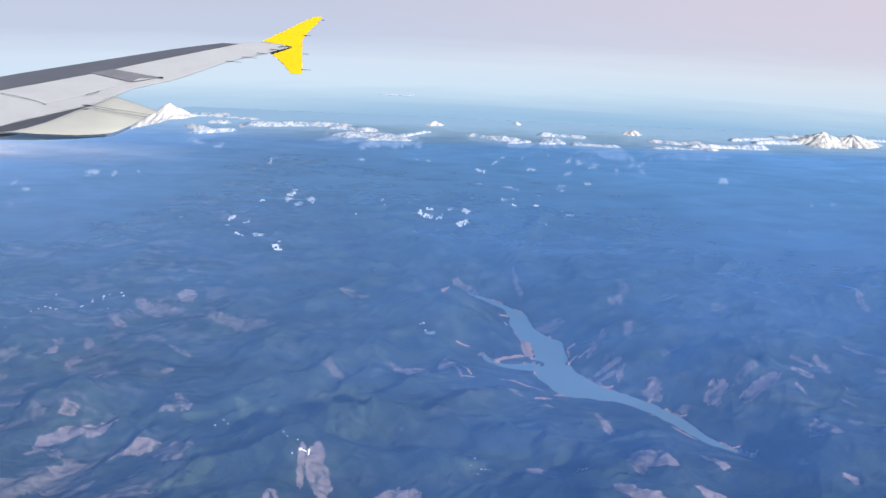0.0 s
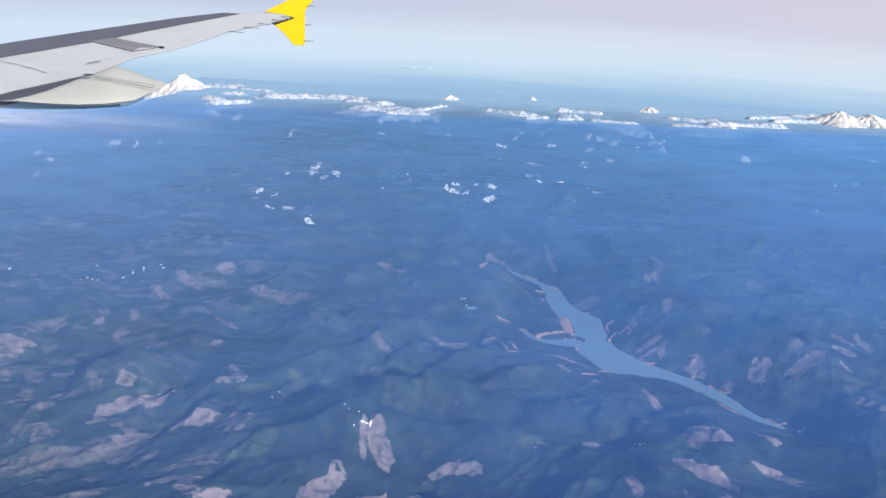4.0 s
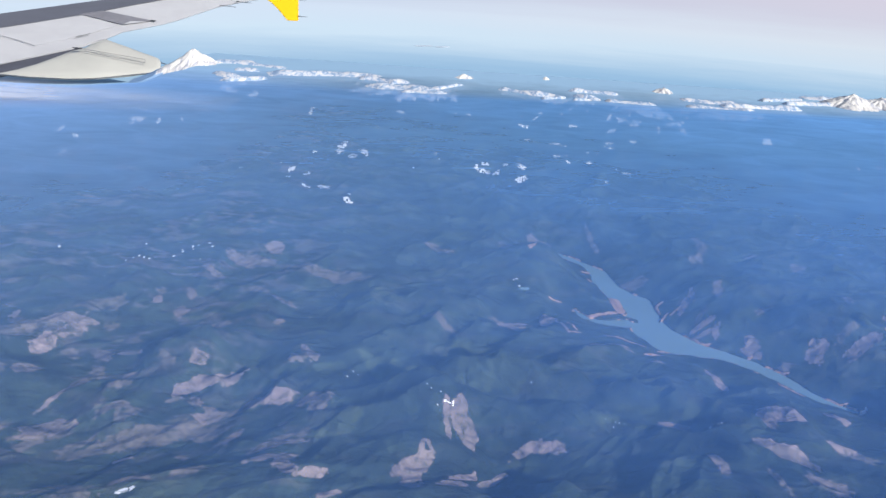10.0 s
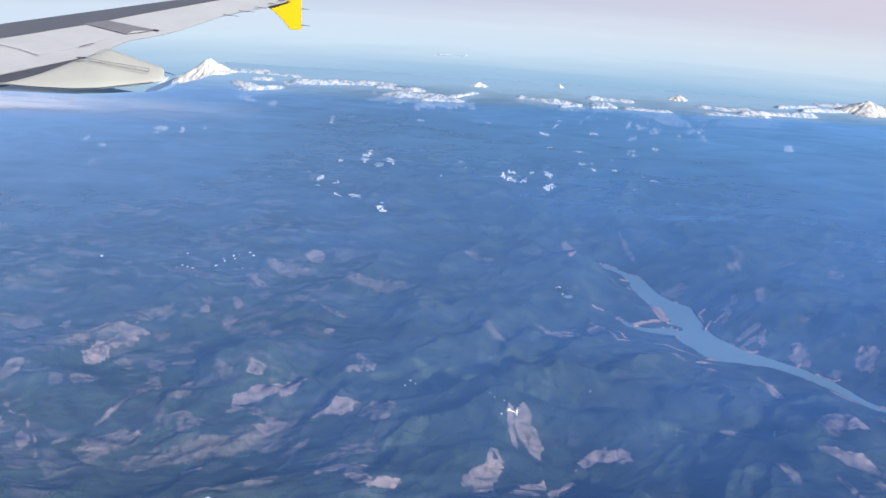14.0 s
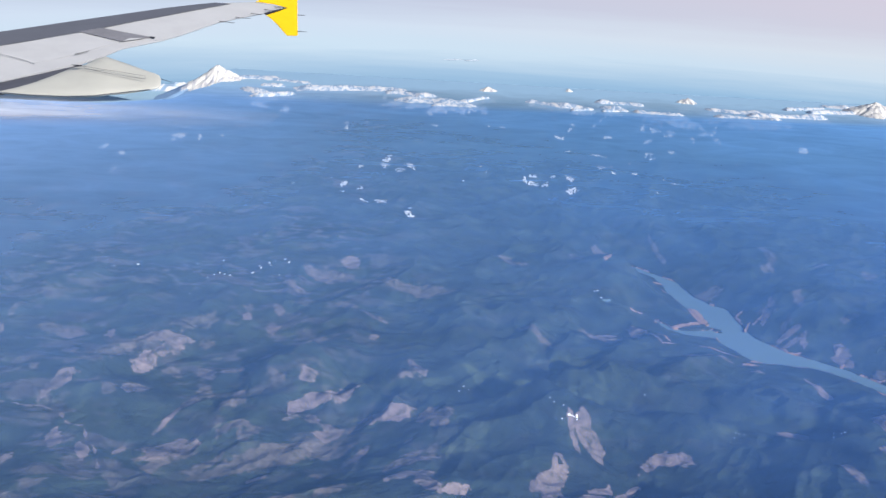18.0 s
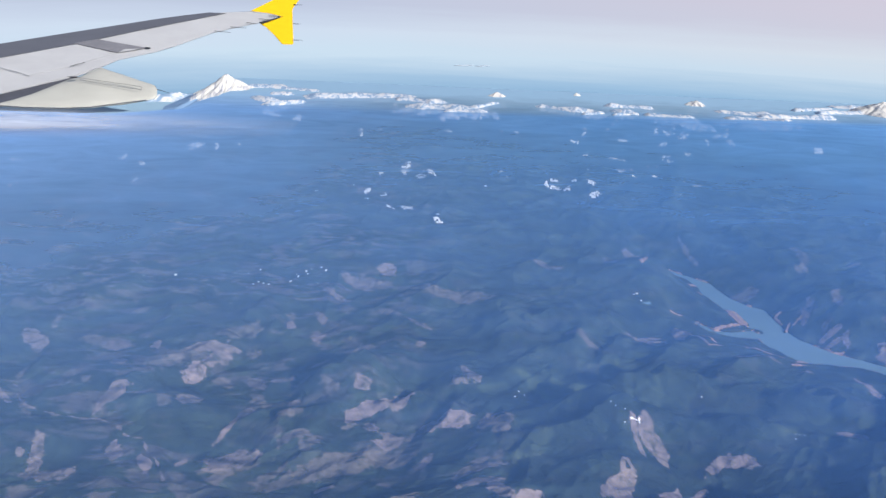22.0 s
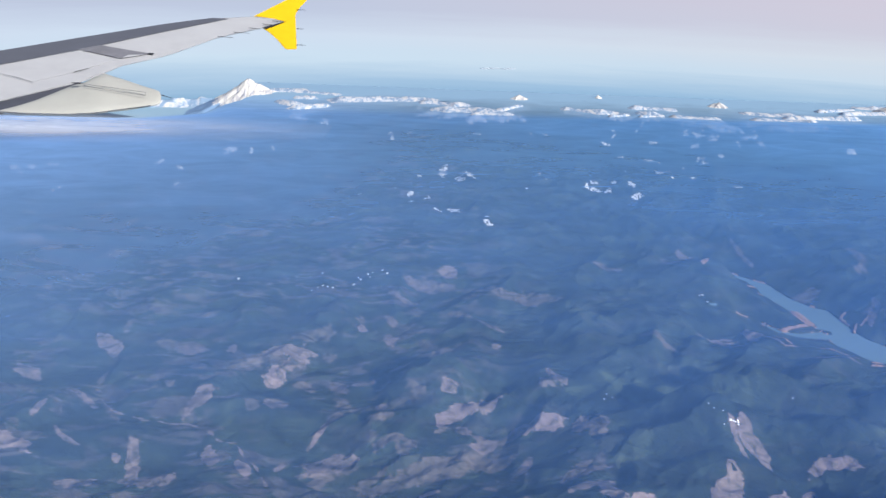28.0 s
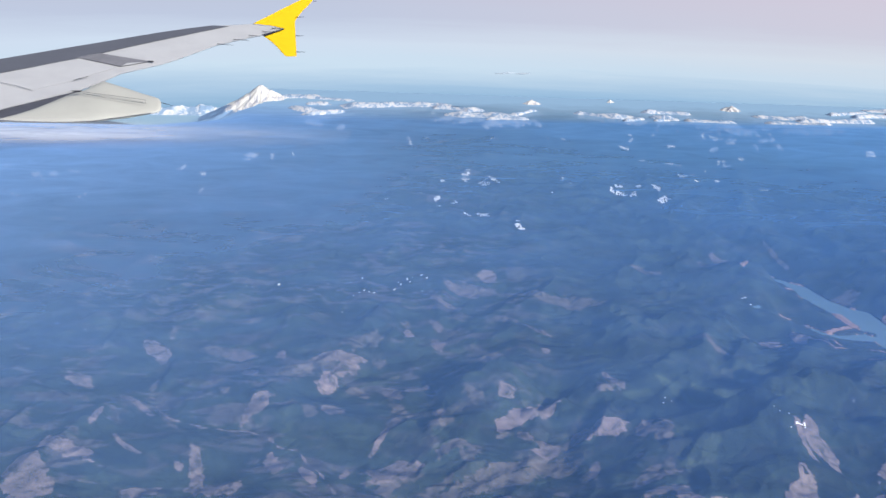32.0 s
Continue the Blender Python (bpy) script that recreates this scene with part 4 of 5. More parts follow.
SHORE_BARS = [
    (0.0123, 2.0546, 0.0134, 0.0092, 0.001, -0.0116), (0.1989, 2.1084, 0.0156, 0.0037, -0.0004, -0.0081), (0.2008, 2.0474, 0.0043, -0.0095, -0.0019, -0.0048),
    (0.063, 1.8693, 0.0199, 0.0015, -0.0001, -0.0044), (0.1109, 1.8299, 0.0051, 0.0048, 0.0009, -0.0065), (0.0715, 1.609, 0.0188, -0.0003, -0.0002, -0.0038),
    (0.0721, 1.6412, 0.0113, -0.0264, -0.0017, -0.0035), (0.2044, 1.6225, 0.0561, 0.0022, -0.0004, -0.0044), (0.2941, 1.7097, 0.023, 0.008, -0.0004, -0.0067),
    (0.2508, 1.5303, 0.0253, 0.0071, -0.0003, -0.0053), (0.3071, 1.6141, 0.0202, 0.0043, -0.0007, -0.0068), (0.3764, 1.8963, 0.0147, 0.011, -0.0001, -0.0053),
    (0.3658, 1.813, 0.0173, 0.0264, 0.0009, -0.0038), (0.4021, 1.8379, 0.0246, 0.0199, -0, -0.0036), (0.3172, 1.9672, 0.0137, -0.0031, -0.0009, -0.0047),
    (0.4375, 1.6675, 0.0144, 0.0025, -0.0009, -0.0048),
]
SHORE_BARS_FIRST = [
    (0.5279, 1.6058, 0.0104, 0.0068, -0.0004, -0.0047), (0.5656, 1.4562, 0.0209, -0.0279, -0.0028, -0.0047), (0.5879, 1.5371, 0.0118, 0.0007, -0.0012, -0.0039),
    (0.6652, 1.4086, 0.0143, 0.0031, -0.0009, -0.0027), (0.5126, 1.5307, 0.0062, 0.0004, -0.001, -0.0039),
]
RIVER_FLATS = [
    (0.0764, 2.3372, 0.0438, -0.0284, -0.0029, -0.0265), (0.1504, 1.5332, 0.05, -0.008, -0.0012, -0.0096),
]
QUARRY = [
    (-0.2546, 1.1983, 0.0081, -0.0014, -0.0002, -0.0018), (-0.2443, 1.1969, 0.001, -0.0092, -0.0009, -0.0004), (-0.7846, 0.9453, 0.0138, 0.0053, 0.0028, -0.0052),
]
SNOW_PATCHES = [
    (-1.617, 4.6692, 0.0525, 0.0102, 0.0348, -0.1045), (-1.4417, 4.5739, 0.012, 0.0533, 0.0272, -0.0758), (-1.013, 4.2336, 0.0188, 0.0129, 0.0063, -0.0255),
    (-0.9214, 4.2592, 0.0425, -0.0311, 0.0058, -0.0341), (-0.7421, 3.3683, 0.017, 0.0367, 0.0152, -0.0515), (-0.6261, 3.264, 0.0307, -0.0287, 0.0055, -0.0509),
    (-0.6696, 3.2111, 0.0216, 0.0161, 0.0141, -0.0601), (-0.7267, 3.4226, 0.0104, 0.0163, 0.0088, -0.0333), (-0.8528, 3.2958, 0.0104, 0.0014, 0.0078, -0.0316),
    (-0.891, 2.9241, 0.0166, 0.0303, 0.006, -0.0162), (-0.8217, 2.886, 0.0183, 0.025, 0.0054, -0.016), (-0.894, 2.8444, 0.0155, -0.0077, 0.0038, -0.016),
    (-0.7842, 2.6581, 0.0169, 0.0099, 0.0034, -0.0109), (-0.7223, 2.694, 0.0363, -0.0165, 0.0046, -0.0234), (-0.6038, 2.5093, 0.0221, -0.0087, 0.0025, -0.0144),
    (-0.611, 2.5474, 0.014, 0.0015, 0.0016, -0.0068),
]
SNOW_PATCHES_FIRST = [
    (-0.0668, 3.1629, 0.0232, -0.0027, 0.0003, -0.0297), (0.0224, 3.1756, 0.0163, -0.017, -0.0029, -0.0386), (0.0984, 3.1436, 0.028, -0.0355, -0.0041, -0.0376),
    (-0.0778, 3.1193, 0.0528, -0.0183, -0, -0.0189), (-0.0196, 3.0937, 0.0211, 0.0126, 0.0007, -0.0139), (0.0836, 2.9892, 0.0388, 0.0232, 0.0004, -0.0219),
    (0.288, 3.3206, 0.036, -0.0251, -0.0045, -0.0381), (0.3232, 3.2582, 0.0173, 0.0077, -0.0007, -0.0105), (0.4237, 3.2786, 0.0212, 0.0027, -0.0014, -0.0128),
    (0.6023, 3.7021, 0.024, -0.0178, -0.0037, -0.0202), (0.5995, 3.6481, 0.0315, 0.0045, -0.0035, -0.0237), (0.5904, 3.5821, 0.0304, -0.0025, -0.0044, -0.0278),
    (0.3338, 3.6066, 0.0343, -0.0227, -0.0045, -0.0378), (0.7185, 4.222, 0.0239, 0.0246, -0.006, -0.0515), (0.7913, 4.2092, 0.0508, 0.0272, -0.0108, -0.0696),
    (0.8517, 4.1315, 0.0432, 0.0261, -0.0141, -0.0835),
]
SNOW_PATCHES_NORTH = [
    (0.6858, 3.9431, 0.0355, 0.0134, -0.0045, -0.0305), (1.1197, 4.2601, 0.0694, 0.0293, -0.0123, -0.0531), (1.1242, 4.1173, 0.0195, -0.0159, -0.0161, -0.057),
    (0.9756, 4.0732, 0.0186, 0.0348, -0.004, -0.0408), (0.5503, 3.0596, 0.0187, -0.0086, -0.0059, -0.0303), (0.5301, 3.1611, 0.01, 0.0136, -0.0008, -0.0183),
    (0.6667, 2.9459, 0.0156, 0.0066, -0.0022, -0.0124), (1.4872, 3.8139, 0.037, -0.0018, -0.007, -0.019), (1.7509, 4.3711, 0.0183, -0.0152, -0.0093, -0.0232),
    (1.6454, 3.8543, 0.0029, -0.0247, -0.0134, -0.028), (1.5321, 3.1491, 0.0173, 0.002, -0.0057, -0.0129), (1.8993, 3.4764, 0.0344, -0.0015, -0.0109, -0.0214),
    (1.785, 3.4292, 0.0071, -0.0055, -0.0089, -0.0172), (0.2888, 4.2014, 0.0228, 0.0221, -0.0006, -0.0236), (0.2066, 4.2541, 0.0135, 0.0022, -0.001, -0.0244),
    (0.3549, 4.4497, 0.0207, 0.0035, -0.0013, -0.0188),
]
SNOW_PATCHES_WEST = [
    (0.4591, 4.3254, 0.021, -0.0163, -0.0041, -0.0326), (0.3929, 4.6907, 0.0184, 0.0033, -0.0019, -0.0253), (-0.1804, 4.3893, 0.0229, -0.0951, -0.0028, -0.02),
    (-0.1024, 4.2593, 0.0167, 0.0028, 0.0007, -0.0244), (0.1992, 4.0236, 0.0364, 0.0057, -0.0006, -0.0157), (0.4743, 4.0929, 0.0382, 0.0141, -0.0015, -0.0161),
    (0.1661, 3.6119, 0.0198, 0.0028, -0.0005, -0.013), (0.7582, 3.7575, 0.023, 0.0106, -0.0036, -0.0219), (2.3556, 4.1404, 0.0193, -0.0133, -0.0135, -0.0244),
    (2.5289, 4.1803, 0.0449, 0.0407, -0.0156, -0.0314), (-2.1758, 3.9499, 0.0333, 0.0223, 0.008, -0.015), (-2.1202, 3.4889, 0.0193, 0.0029, 0.0104, -0.0181),
    (-1.846, 3.8933, 0.0705, -0.0051, 0.0194, -0.0441), (-1.789, 3.6123, 0.034, 0.0545, 0.0133, -0.052), (-1.6939, 3.6254, 0.0222, -0.0223, 0.0048, -0.0386),
    (-1.5956, 3.7029, 0.017, 0.0087, 0.0028, -0.0165),
]
SNOW_PATCHES_MID = [
    (-2.056, 3.3486, 0.0246, 0.0138, 0.0072, -0.0225), (-1.9226, 3.2351, 0.0086, 0.0245, 0.0063, -0.018), (-2.6714, 3.2687, 0.0285, 0.0076, 0.0154, -0.0316),
    (-2.5982, 3.2782, 0.0252, 0.0075, 0.0148, -0.0317), (-2.5166, 3.3114, 0.0454, -0.0088, 0.0081, -0.0195), (-2.8483, 3.3782, 0.0206, 0.0077, 0.0119, -0.0226),
    (-2.5801, 2.9197, 0.0252, -0.0034, 0.0075, -0.0153), (-2.6034, 3.1823, 0.0116, 0.0063, 0.0078, -0.0159), (-2.4426, 3.0245, 0.0339, -0.0225, 0.004, -0.0106),
    (-2.2875, 2.8141, 0.0013, 0.0147, 0.0065, -0.0116), (-2.2908, 2.8823, 0.0136, -0.009, 0.0041, -0.0116), (-2.261, 2.9081, 0.0129, 0.0006, 0.0042, -0.0103),
    (-2.2154, 3.0516, 0.0101, 0.0005, 0.0042, -0.0113),
]
PONDS = [
    (-2.4242, 3.243, 0.0436, -0.026, 0.0094, -0.0257), (-0.0289, 1.8598, 0.0151, 0.0093, 0.0009, -0.0073),
]
HOUSES_TOWN = [
    (-1.145, 1.882), (-1.137, 1.89), (-1.128, 1.896),
    (-1.12, 1.906), (-1.109, 1.913), (-1.042, 1.951),
    (-1.036, 1.964), (-1.029, 1.975), (-1.02, 1.981),
    (-1.013, 1.99), (-1.004, 1.999), (-0.994, 2.007),
    (-0.984, 2.011), (-0.973, 2.014), (-0.963, 2.018),
    (-0.948, 2.015), (-0.937, 2.017), (-0.978, 1.935),
    (-1.073, 1.843), (-1.125, 1.978), (-0.29, 1.226),
    (-0.28, 1.208), (-0.268, 1.199), (-0.163, 1.362),
    (-0.086, 1.314), (-0.457, 1.343), (-0.453, 1.354),
    (-0.043, 1.864), (-0.036, 1.883), (-0.047, 1.88),
]
HOUSES_FARMS = [
    (0.067, 1.225), (0.076, 1.221), (0.085, 1.222),
    (0.094, 1.229), (0.105, 1.23), (0.071, 1.251),
    (0.262, 1.19), (0.27, 1.2), (0.277, 1.2),
    (0.283, 1.194), (0.287, 1.184), (-0.595, 1.626),
    (0.373, 1.881), (-1.504, 2.02), (-1.472, 1.968),
    (-1.45, 1.92), (-1.438, 1.922), (-1.427, 1.92),
    (-1.201, 1.957), (-1.162, 1.976), (-1.228, 1.941),
    (-1.124, 1.891), (-1.109, 1.902), (-1.094, 1.91),
    (-1.177, 1.787), (-0.44, 1.347), (-0.294, 1.22),
    (-1.791, 1.659),
]

# The camera's last pose, from which the wing is laid out.
WING_POSE = pose(-149.90, 5.21, 119.53, 70.749, -1.366, -2.273)

# ---------------------------------------------------------------- land cover
lake_near = lake_distance(cx, cy)
deep = (lake_near < 0.012) & (cy < 3.0)
lake = cover("lake", deep, WATER, 0.0)
co = np.zeros(len(lake.data.vertices) * 3, np.float32)
lake.data.vertices.foreach_get("co", co)
co[2::3] = LAKE_Z * U
lake.data.vertices.foreach_set("co", co)
lake.data.update()
tagged(lake, "long blue-green reservoir winding between forested hills", "lake", kind="structure")
bare = (lake_near > -0.006) & (lake_near < 0.010 * (fbm(cx * 11, cy * 11, 3, 91) - 0.2)) & (cy < 3.0)
for x1, y1, x2, y2, r in SPITS[:2]:
    d, k = seg(cx, cy, x1, y1, x2, y2)
    bare |= (d < r * (0.85 + 0.4 * perlin(cx * 30, cy * 40, 93))) & (lake_near > -0.004)
tagged(cover("lake_shore", bare, SHORE, 0.10), "bare reddish drawdown shore round the reservoir", "shore", kind="structure")


def lay(specs, name, material, lift, ragged, seed, label, category, group, streaky=False, most=1):
    """Patches of one kind, each a thing that lies on the land."""
    for k, spec in enumerate(specs):
        for ob in patch(name, spec, material, lift + 0.004 * (k % 9), ragged, seed + 7 * k, streaky, most):
            tagged(ob, label, category, group)


lay(PALE_STANDS + PALE_STANDS_FIRST, "young_forest_stand", PALE_FOREST, 0.05, 0.35, 700, "stand of young pale green forest", "forest stand", "young stands")
lay(REGROWTH + REGROWTH_FIRST + REGROWTH_NORTH + REGROWTH_WEST + REGROWTH_MID, "regrowing_clearing", DULL_GROUND, 0.09, 0.55, 2000,
    "old logged clearing with dull mauve-brown regrowth", "clearing", "regrowing clearings", most=3)
lay(CUTS + CUTS_FIRST + CUTS_NORTH + CUTS_WEST + CUTS_MID + CUTS_LAKE + CUTS_EAST, "forest_clearing", CLEARING, 0.13, 0.36, 1000,
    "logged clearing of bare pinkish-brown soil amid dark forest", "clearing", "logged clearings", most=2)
lay(RIVER_FLATS, "river_flat", CLEARING, 0.13, 0.3, 5200, "pale gravel flat beside the reservoir", "gravel flat", "gravel flats")
lay(SHORE_BARS + SHORE_BARS_FIRST, "shore_bar", SHORE, 0.17, 0.3, 5400, "narrow bar of bare reddish shore at the reservoir", "shore", "shore bars")
lay(QUARRY, "bare_rock_cut", SNOW, 0.22, 0.0, 5600, "small bright bare rock cut on a hillside", "rock cut", "rock cuts")
lay(PONDS, "pond", WATER, 0.12, 0.2, 5700, "small pale lake among the hills", "lake", "small lakes")
lay(SNOW_PATCHES + SNOW_PATCHES_FIRST + SNOW_PATCHES_NORTH + SNOW_PATCHES_WEST + SNOW_PATCHES_MID, "snow_patch", SNOW, 0.14, 0.9, 3000,
    "patch of white snow on a mountain top", "snow patch", "snow patches", True, 16)
first = int(np.searchsorted(ys, 4.4))
fx, fy = cx[first:], cy[first:]
fz = (gz[first:-1, :-1] + gz[first + 1:, 1:]) / 2
taken = np.zeros(fx.shape, bool)
streaks = fbm(fx * 20, fy * 7, 5, 5003, 0.8)
for k, (x1, y1, x2, y2, w) in enumerate(SNOW_RANGE + SNOW_RANGE_SOUTH):
    d, along = seg(fx, fy, x1, y1, x2, y2)
    mask = (((d / (1.1 * w + 0.02) + 0.6 * streaks < 1.0) & (fz > 0.02)) | ((fz > 0.034) & (d < 3 * w + 0.6))) & ~taken
    taken |= mask
    sides = np.nonzero(mask.any(0))[0]
    if not len(sides):
        continue
    cs = slice(sides[0], sides[-1] + 1)
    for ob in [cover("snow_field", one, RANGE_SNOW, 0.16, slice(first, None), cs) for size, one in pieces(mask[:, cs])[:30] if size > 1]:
        tagged(ob, "snow field along the crest of the far range", "snow field", "snow fields")
specks = (fbm(cx * 12, cy * 5, 4, 801, 0.7) > 1.22) & (cy > 2.9) & (cy < 5.9) & (fbm(cx * 0.9, cy * 0.9, 2, 820) > -0.25) & (gz[:-1, :-1] > -0.2)
tagged(cover("scattered_snow", specks, SNOW, 0.13), "scattered small remnants of snow on high ridges", "snow", kind="stuff")
gravel = np.full_like(cx, 9.0)
for (x1, y1), (x2, y2) in zip(VALLEY_RIVER, VALLEY_RIVER[1:]):
    gravel = np.minimum(gravel, seg(cx + 0.010 * perlin(cx * 16, cy * 16, 78), cy + 0.010 * perlin(cx * 16, cy * 16, 79), x1, y1, x2, y2)[0])
bed = (gravel < 0.0012 + 0.005 * perlin(cx * 40, cy * 40, 80)) & (cy < 3)
tagged(cover("river_bed", bed, CLEARING, 0.17), "pale gravel bed of a small winding river", "river", kind="structure")

# ---------------------------------------------------------------- snow peaks


def peak(label, px, py, top, radius, seed, curve=1.3, foot=-0.03, squash=1.0):
    n = 150
    a = np.linspace(-1, 1, n)
    x, y = np.meshgrid(a, a)
    r = np.hypot(x, y)
    x = np.where(x < 0, x * squash, x)
    ang = np.arctan2(y, x)
    ribs = 0.16 * (ridged(np.cos(ang) * 2.2 + x * 0.8, np.sin(ang) * 2.2 + y * 0.8, 5, seed) - 0.9)
    rr = np.clip(r * (1 + ribs), 0, 1)
    shape = (1 - rr) ** curve
    shape = shape + 0.05 * fbm(x * 6, y * 6, 5, seed + 20) * (rr < 0.98) * (1 - rr)
    z = foot + (top - foot) * shape
    ring = np.minimum(1, 0.99 / np.maximum(np.maximum(r, 1e-6), 0.99))
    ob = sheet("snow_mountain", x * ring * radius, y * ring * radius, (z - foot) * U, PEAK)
    ob.location = (px * U, py * U, foot * U)
    return tagged(ob, label, "mountain", "snow peaks")


peak("great snow-covered volcano with grey rock ribs", -2.11, 5.56, 0.146, 0.50 * U, 61, 1.35, -0.10, 0.95)
peak("small distant snow-capped peak on the far range", -0.09, 5.55, 0.074, 0.27 * U, 62, 1.3)
peak("tiny snow-capped peak far beyond the range", 0.55, 5.70, 0.066, 0.12 * U, 66, 1.2, -0.02)
peak("sharp snow-capped peak beside the snow fields", 1.375, 5.38, 0.078, 0.26 * U, 63, 1.2)
peak("broad snow-covered mountain lit warm by the sun", 2.70, 5.23, 0.128, 0.36 * U, 64, 0.95)
peak("broad snow-covered shoulder beside the mountain", 2.93, 5.26, 0.110, 0.36 * U, 65, 0.9)

# ---------------------------------------------------------------- painted haze sheets, cloud and distance
hy = np.concatenate([np.linspace(-6, 4.2, 40), np.linspace(4.25, 9.5, 90)])
hx = np.concatenate([np.linspace(-14, -3.2, 30), np.linspace(-3.15, -1.2, 140), np.linspace(-1.1, 4, 60), np.linspace(4.2, 12, 20)])
hx, hy = np.meshgrid(hx, hy)
haze = sheet("haze_sheet", hx * U, hy * U, haze_top(hx, hy) * U, HAZE)
tagged(haze, "tinted see-through sheet that stands in for blue haze over the country", "haze", kind="structure")

CLOUD = cloud_material((-3.1 * U, 3.62 * U, 0.13 * U), (2.0 * U, 0.44 * U, 0.4 * U), 0.8)
clouds = tagged(new("cloud_bank"), "thin pale bank of low cloud beyond the hills", "cloud")
for west in (-4.9, -3.7, -2.5):
    kx, ky = np.meshgrid(np.linspace(west, west + 1.2, 14), np.linspace(3.18, 4.05, 12))
    sheet("cloud_wisp", kx * U, ky * U, (0.13 + 0.004 * perlin(kx * 3, ky * 6, 9)) * U, CLOUD).parent = clouds
STREAK = paint_material("grey_cloud", (0.36, 0.41, 0.47), 1.0, 0.15, 0.2, spec=0.0)
streak = tagged(new("cloud_streak"), "slender grey streak of cloud above the far range", "cloud")
for x, long in ((-59.0, 10.0), (-41.0, 7.5)):
    bm = bmesh.new()
    bmesh.ops.create_uvsphere(bm, u_segments=24, v_segments=10, radius=1.0)
    for v in bm.verts:
        v.co = (v.co.x * long, v.co.y * 2.5, v.co.z * 0.5 + 0.35 * math.sin(2.2 * v.co.x))
    for f in bm.faces:
        f.smooth = True
    part("cloud_lens", bm, STREAK, streak).location = (x, 727.5, 49.8)
# Blue sheet added to paint haze over the far lowland.
fx, fy = np.meshgrid(np.linspace(-24, 4, 60), np.linspace(9.6, 25.3, 20))
tagged(sheet("lowland_haze_sheet", fx * U, fy * U, 0 * fx - 3.14 * U, LOW_HAZE), "nearly opaque blue sheet painted as haze over the far lowland", "haze", kind="structure")
# Low range placed beyond the wing to fit the camera's view beside it.
rx, ry = np.meshgrid(np.linspace(-15, -3.5, 420), np.linspace(24.0, 25.6, 40))
crest = np.clip(1 - np.abs(ry - 24.8) / 0.8, 0, 1) * (0.25 + 0.75 * smooth(-14, -10.5, rx))
rz = -3.5 + crest * (0.40 + 0.20 * ridged(rx * 0.7, ry * 0.5, 5, 33, 0.45))
tagged(sheet("far_snow_range", rx * U, ry * U, rz * U, FAR_SNOW), "low far range of mountains white with snow", "mountain range")

ang = np.linspace(0, 2 * math.pi, 193)
zz = np.linspace(-5.0, 3.4, 12)
ang, zz = np.meshgrid(ang, zz)
back = sheet("backdrop", (-0.5 + 30 * np.sin(ang)) * U, 30 * np.cos(ang) * U, zz * U, BACKDROP)
tagged(back, "pale sky with thin high cloud above blue distance", "sky", kind="structure")

# ---------------------------------------------------------------- the aircraft's wing
SKIN = paint_material("grey_wing_paint", (0.295, 0.298, 0.32), 0.5, 0.05, 0.006)
SLAT = paint_material("bare_grey_slat", (0.068, 0.072, 0.092), 0.45, 0.06, 0.006)
SHADOW_GREY = paint_material("spoiler_shade_grey", (0.125, 0.125, 0.145), 0.5)
SHADE = paint_material("seam_and_shade_grey", (0.05, 0.053, 0.07), 0.5)
WHITE = paint_material("off_white_paint", (0.315, 0.313, 0.296), 0.45, 0.04, 0.006)
YELLOW = paint_material("yellow_paint", (0.56, 0.355, 0.010), 0.8, 0.03, spec=0.05)
BLACK = paint_material("black_rubber", (0.02, 0.02, 0.025), 0.6)
# Far off and oversized, so the wing holds its place in the camera's view.
WING_FAR, WING_STEP = 3030.0, 1.12556
wing = new("aircraft_wing")
wing.matrix_world = WING_POSE @ Matrix.Translation((0, 0, -WING_FAR))
tagged(wing, "grey airliner wing with yellow wingtip fence and white flap fairing", "aircraft wing")


def wing_point(u, v, out=0.0):
    """A place on the wing, fitted to the camera's view: u across, v down, out towards the cabin."""
    back = 0.9 * ((395 - 0.2826 * u) - v) + 0.25 * u
    a = (back - out) * WING_STEP / WING_FAR
    return Vector(((u - 1646.4) * WING_STEP * (1 + a), (915.6 - v) * WING_STEP * (1 + a), -WING_FAR * a))


def plate(name, outline, material, label="", lift=0.0, thick=8.0, parent=None, bevel=1.5):
    """A panel of the wing with that outline, rounded at its rim."""
    bm = bmesh.new()
    top = [bm.verts.new(wing_point(u, v, lift)) for u, v in outline]
    low = [bm.verts.new(wing_point(u, v + 0.15 * thick, lift - thick)) for u, v in outline]
    bm.faces.new(top)
    bm.faces.new(low[::-1])
    for i in range(len(top)):
        j = (i + 1) % len(top)
        bm.faces.new((top[j], top[i], low[i], low[j]))
    bmesh.ops.recalc_face_normals(bm, faces=bm.faces)
    if bevel:
        bmesh.ops.bevel(bm, geom=[e for e in bm.edges], offset=bevel, segments=1, affect="EDGES", clamp_overlap=True)
    return part(name, bm, material, parent or wing, label)


def line(a, b, steps):
    return [(a[0] + (b[0] - a[0]) * k / steps, a[1] + (b[1] - a[1]) * k / steps) for k in range(steps + 1)]


plate("main_panel", [(-80, 226), (0, 212), (119 * 2.1, 170), (600, 112), (790, 86), (940, 79), (1052, 96), (973, 121), (880, 141), (800, 160), (655, 213), (600, 230), (450, 264), (382, 294), (300, 325), (0, 398), (-80, 420)], SKIN, "light grey upper skin", 0, 14, bevel=2.5)
plate("slat", [(-80, 224), (0, 209), (250, 167), (600, 109), (700, 95), (790, 84), (850, 87), (700, 118), (500, 160), (370, 189), (290, 207), (0, 262), (-80, 278)], SLAT, "dark grey leading-edge slat", 6, 10)
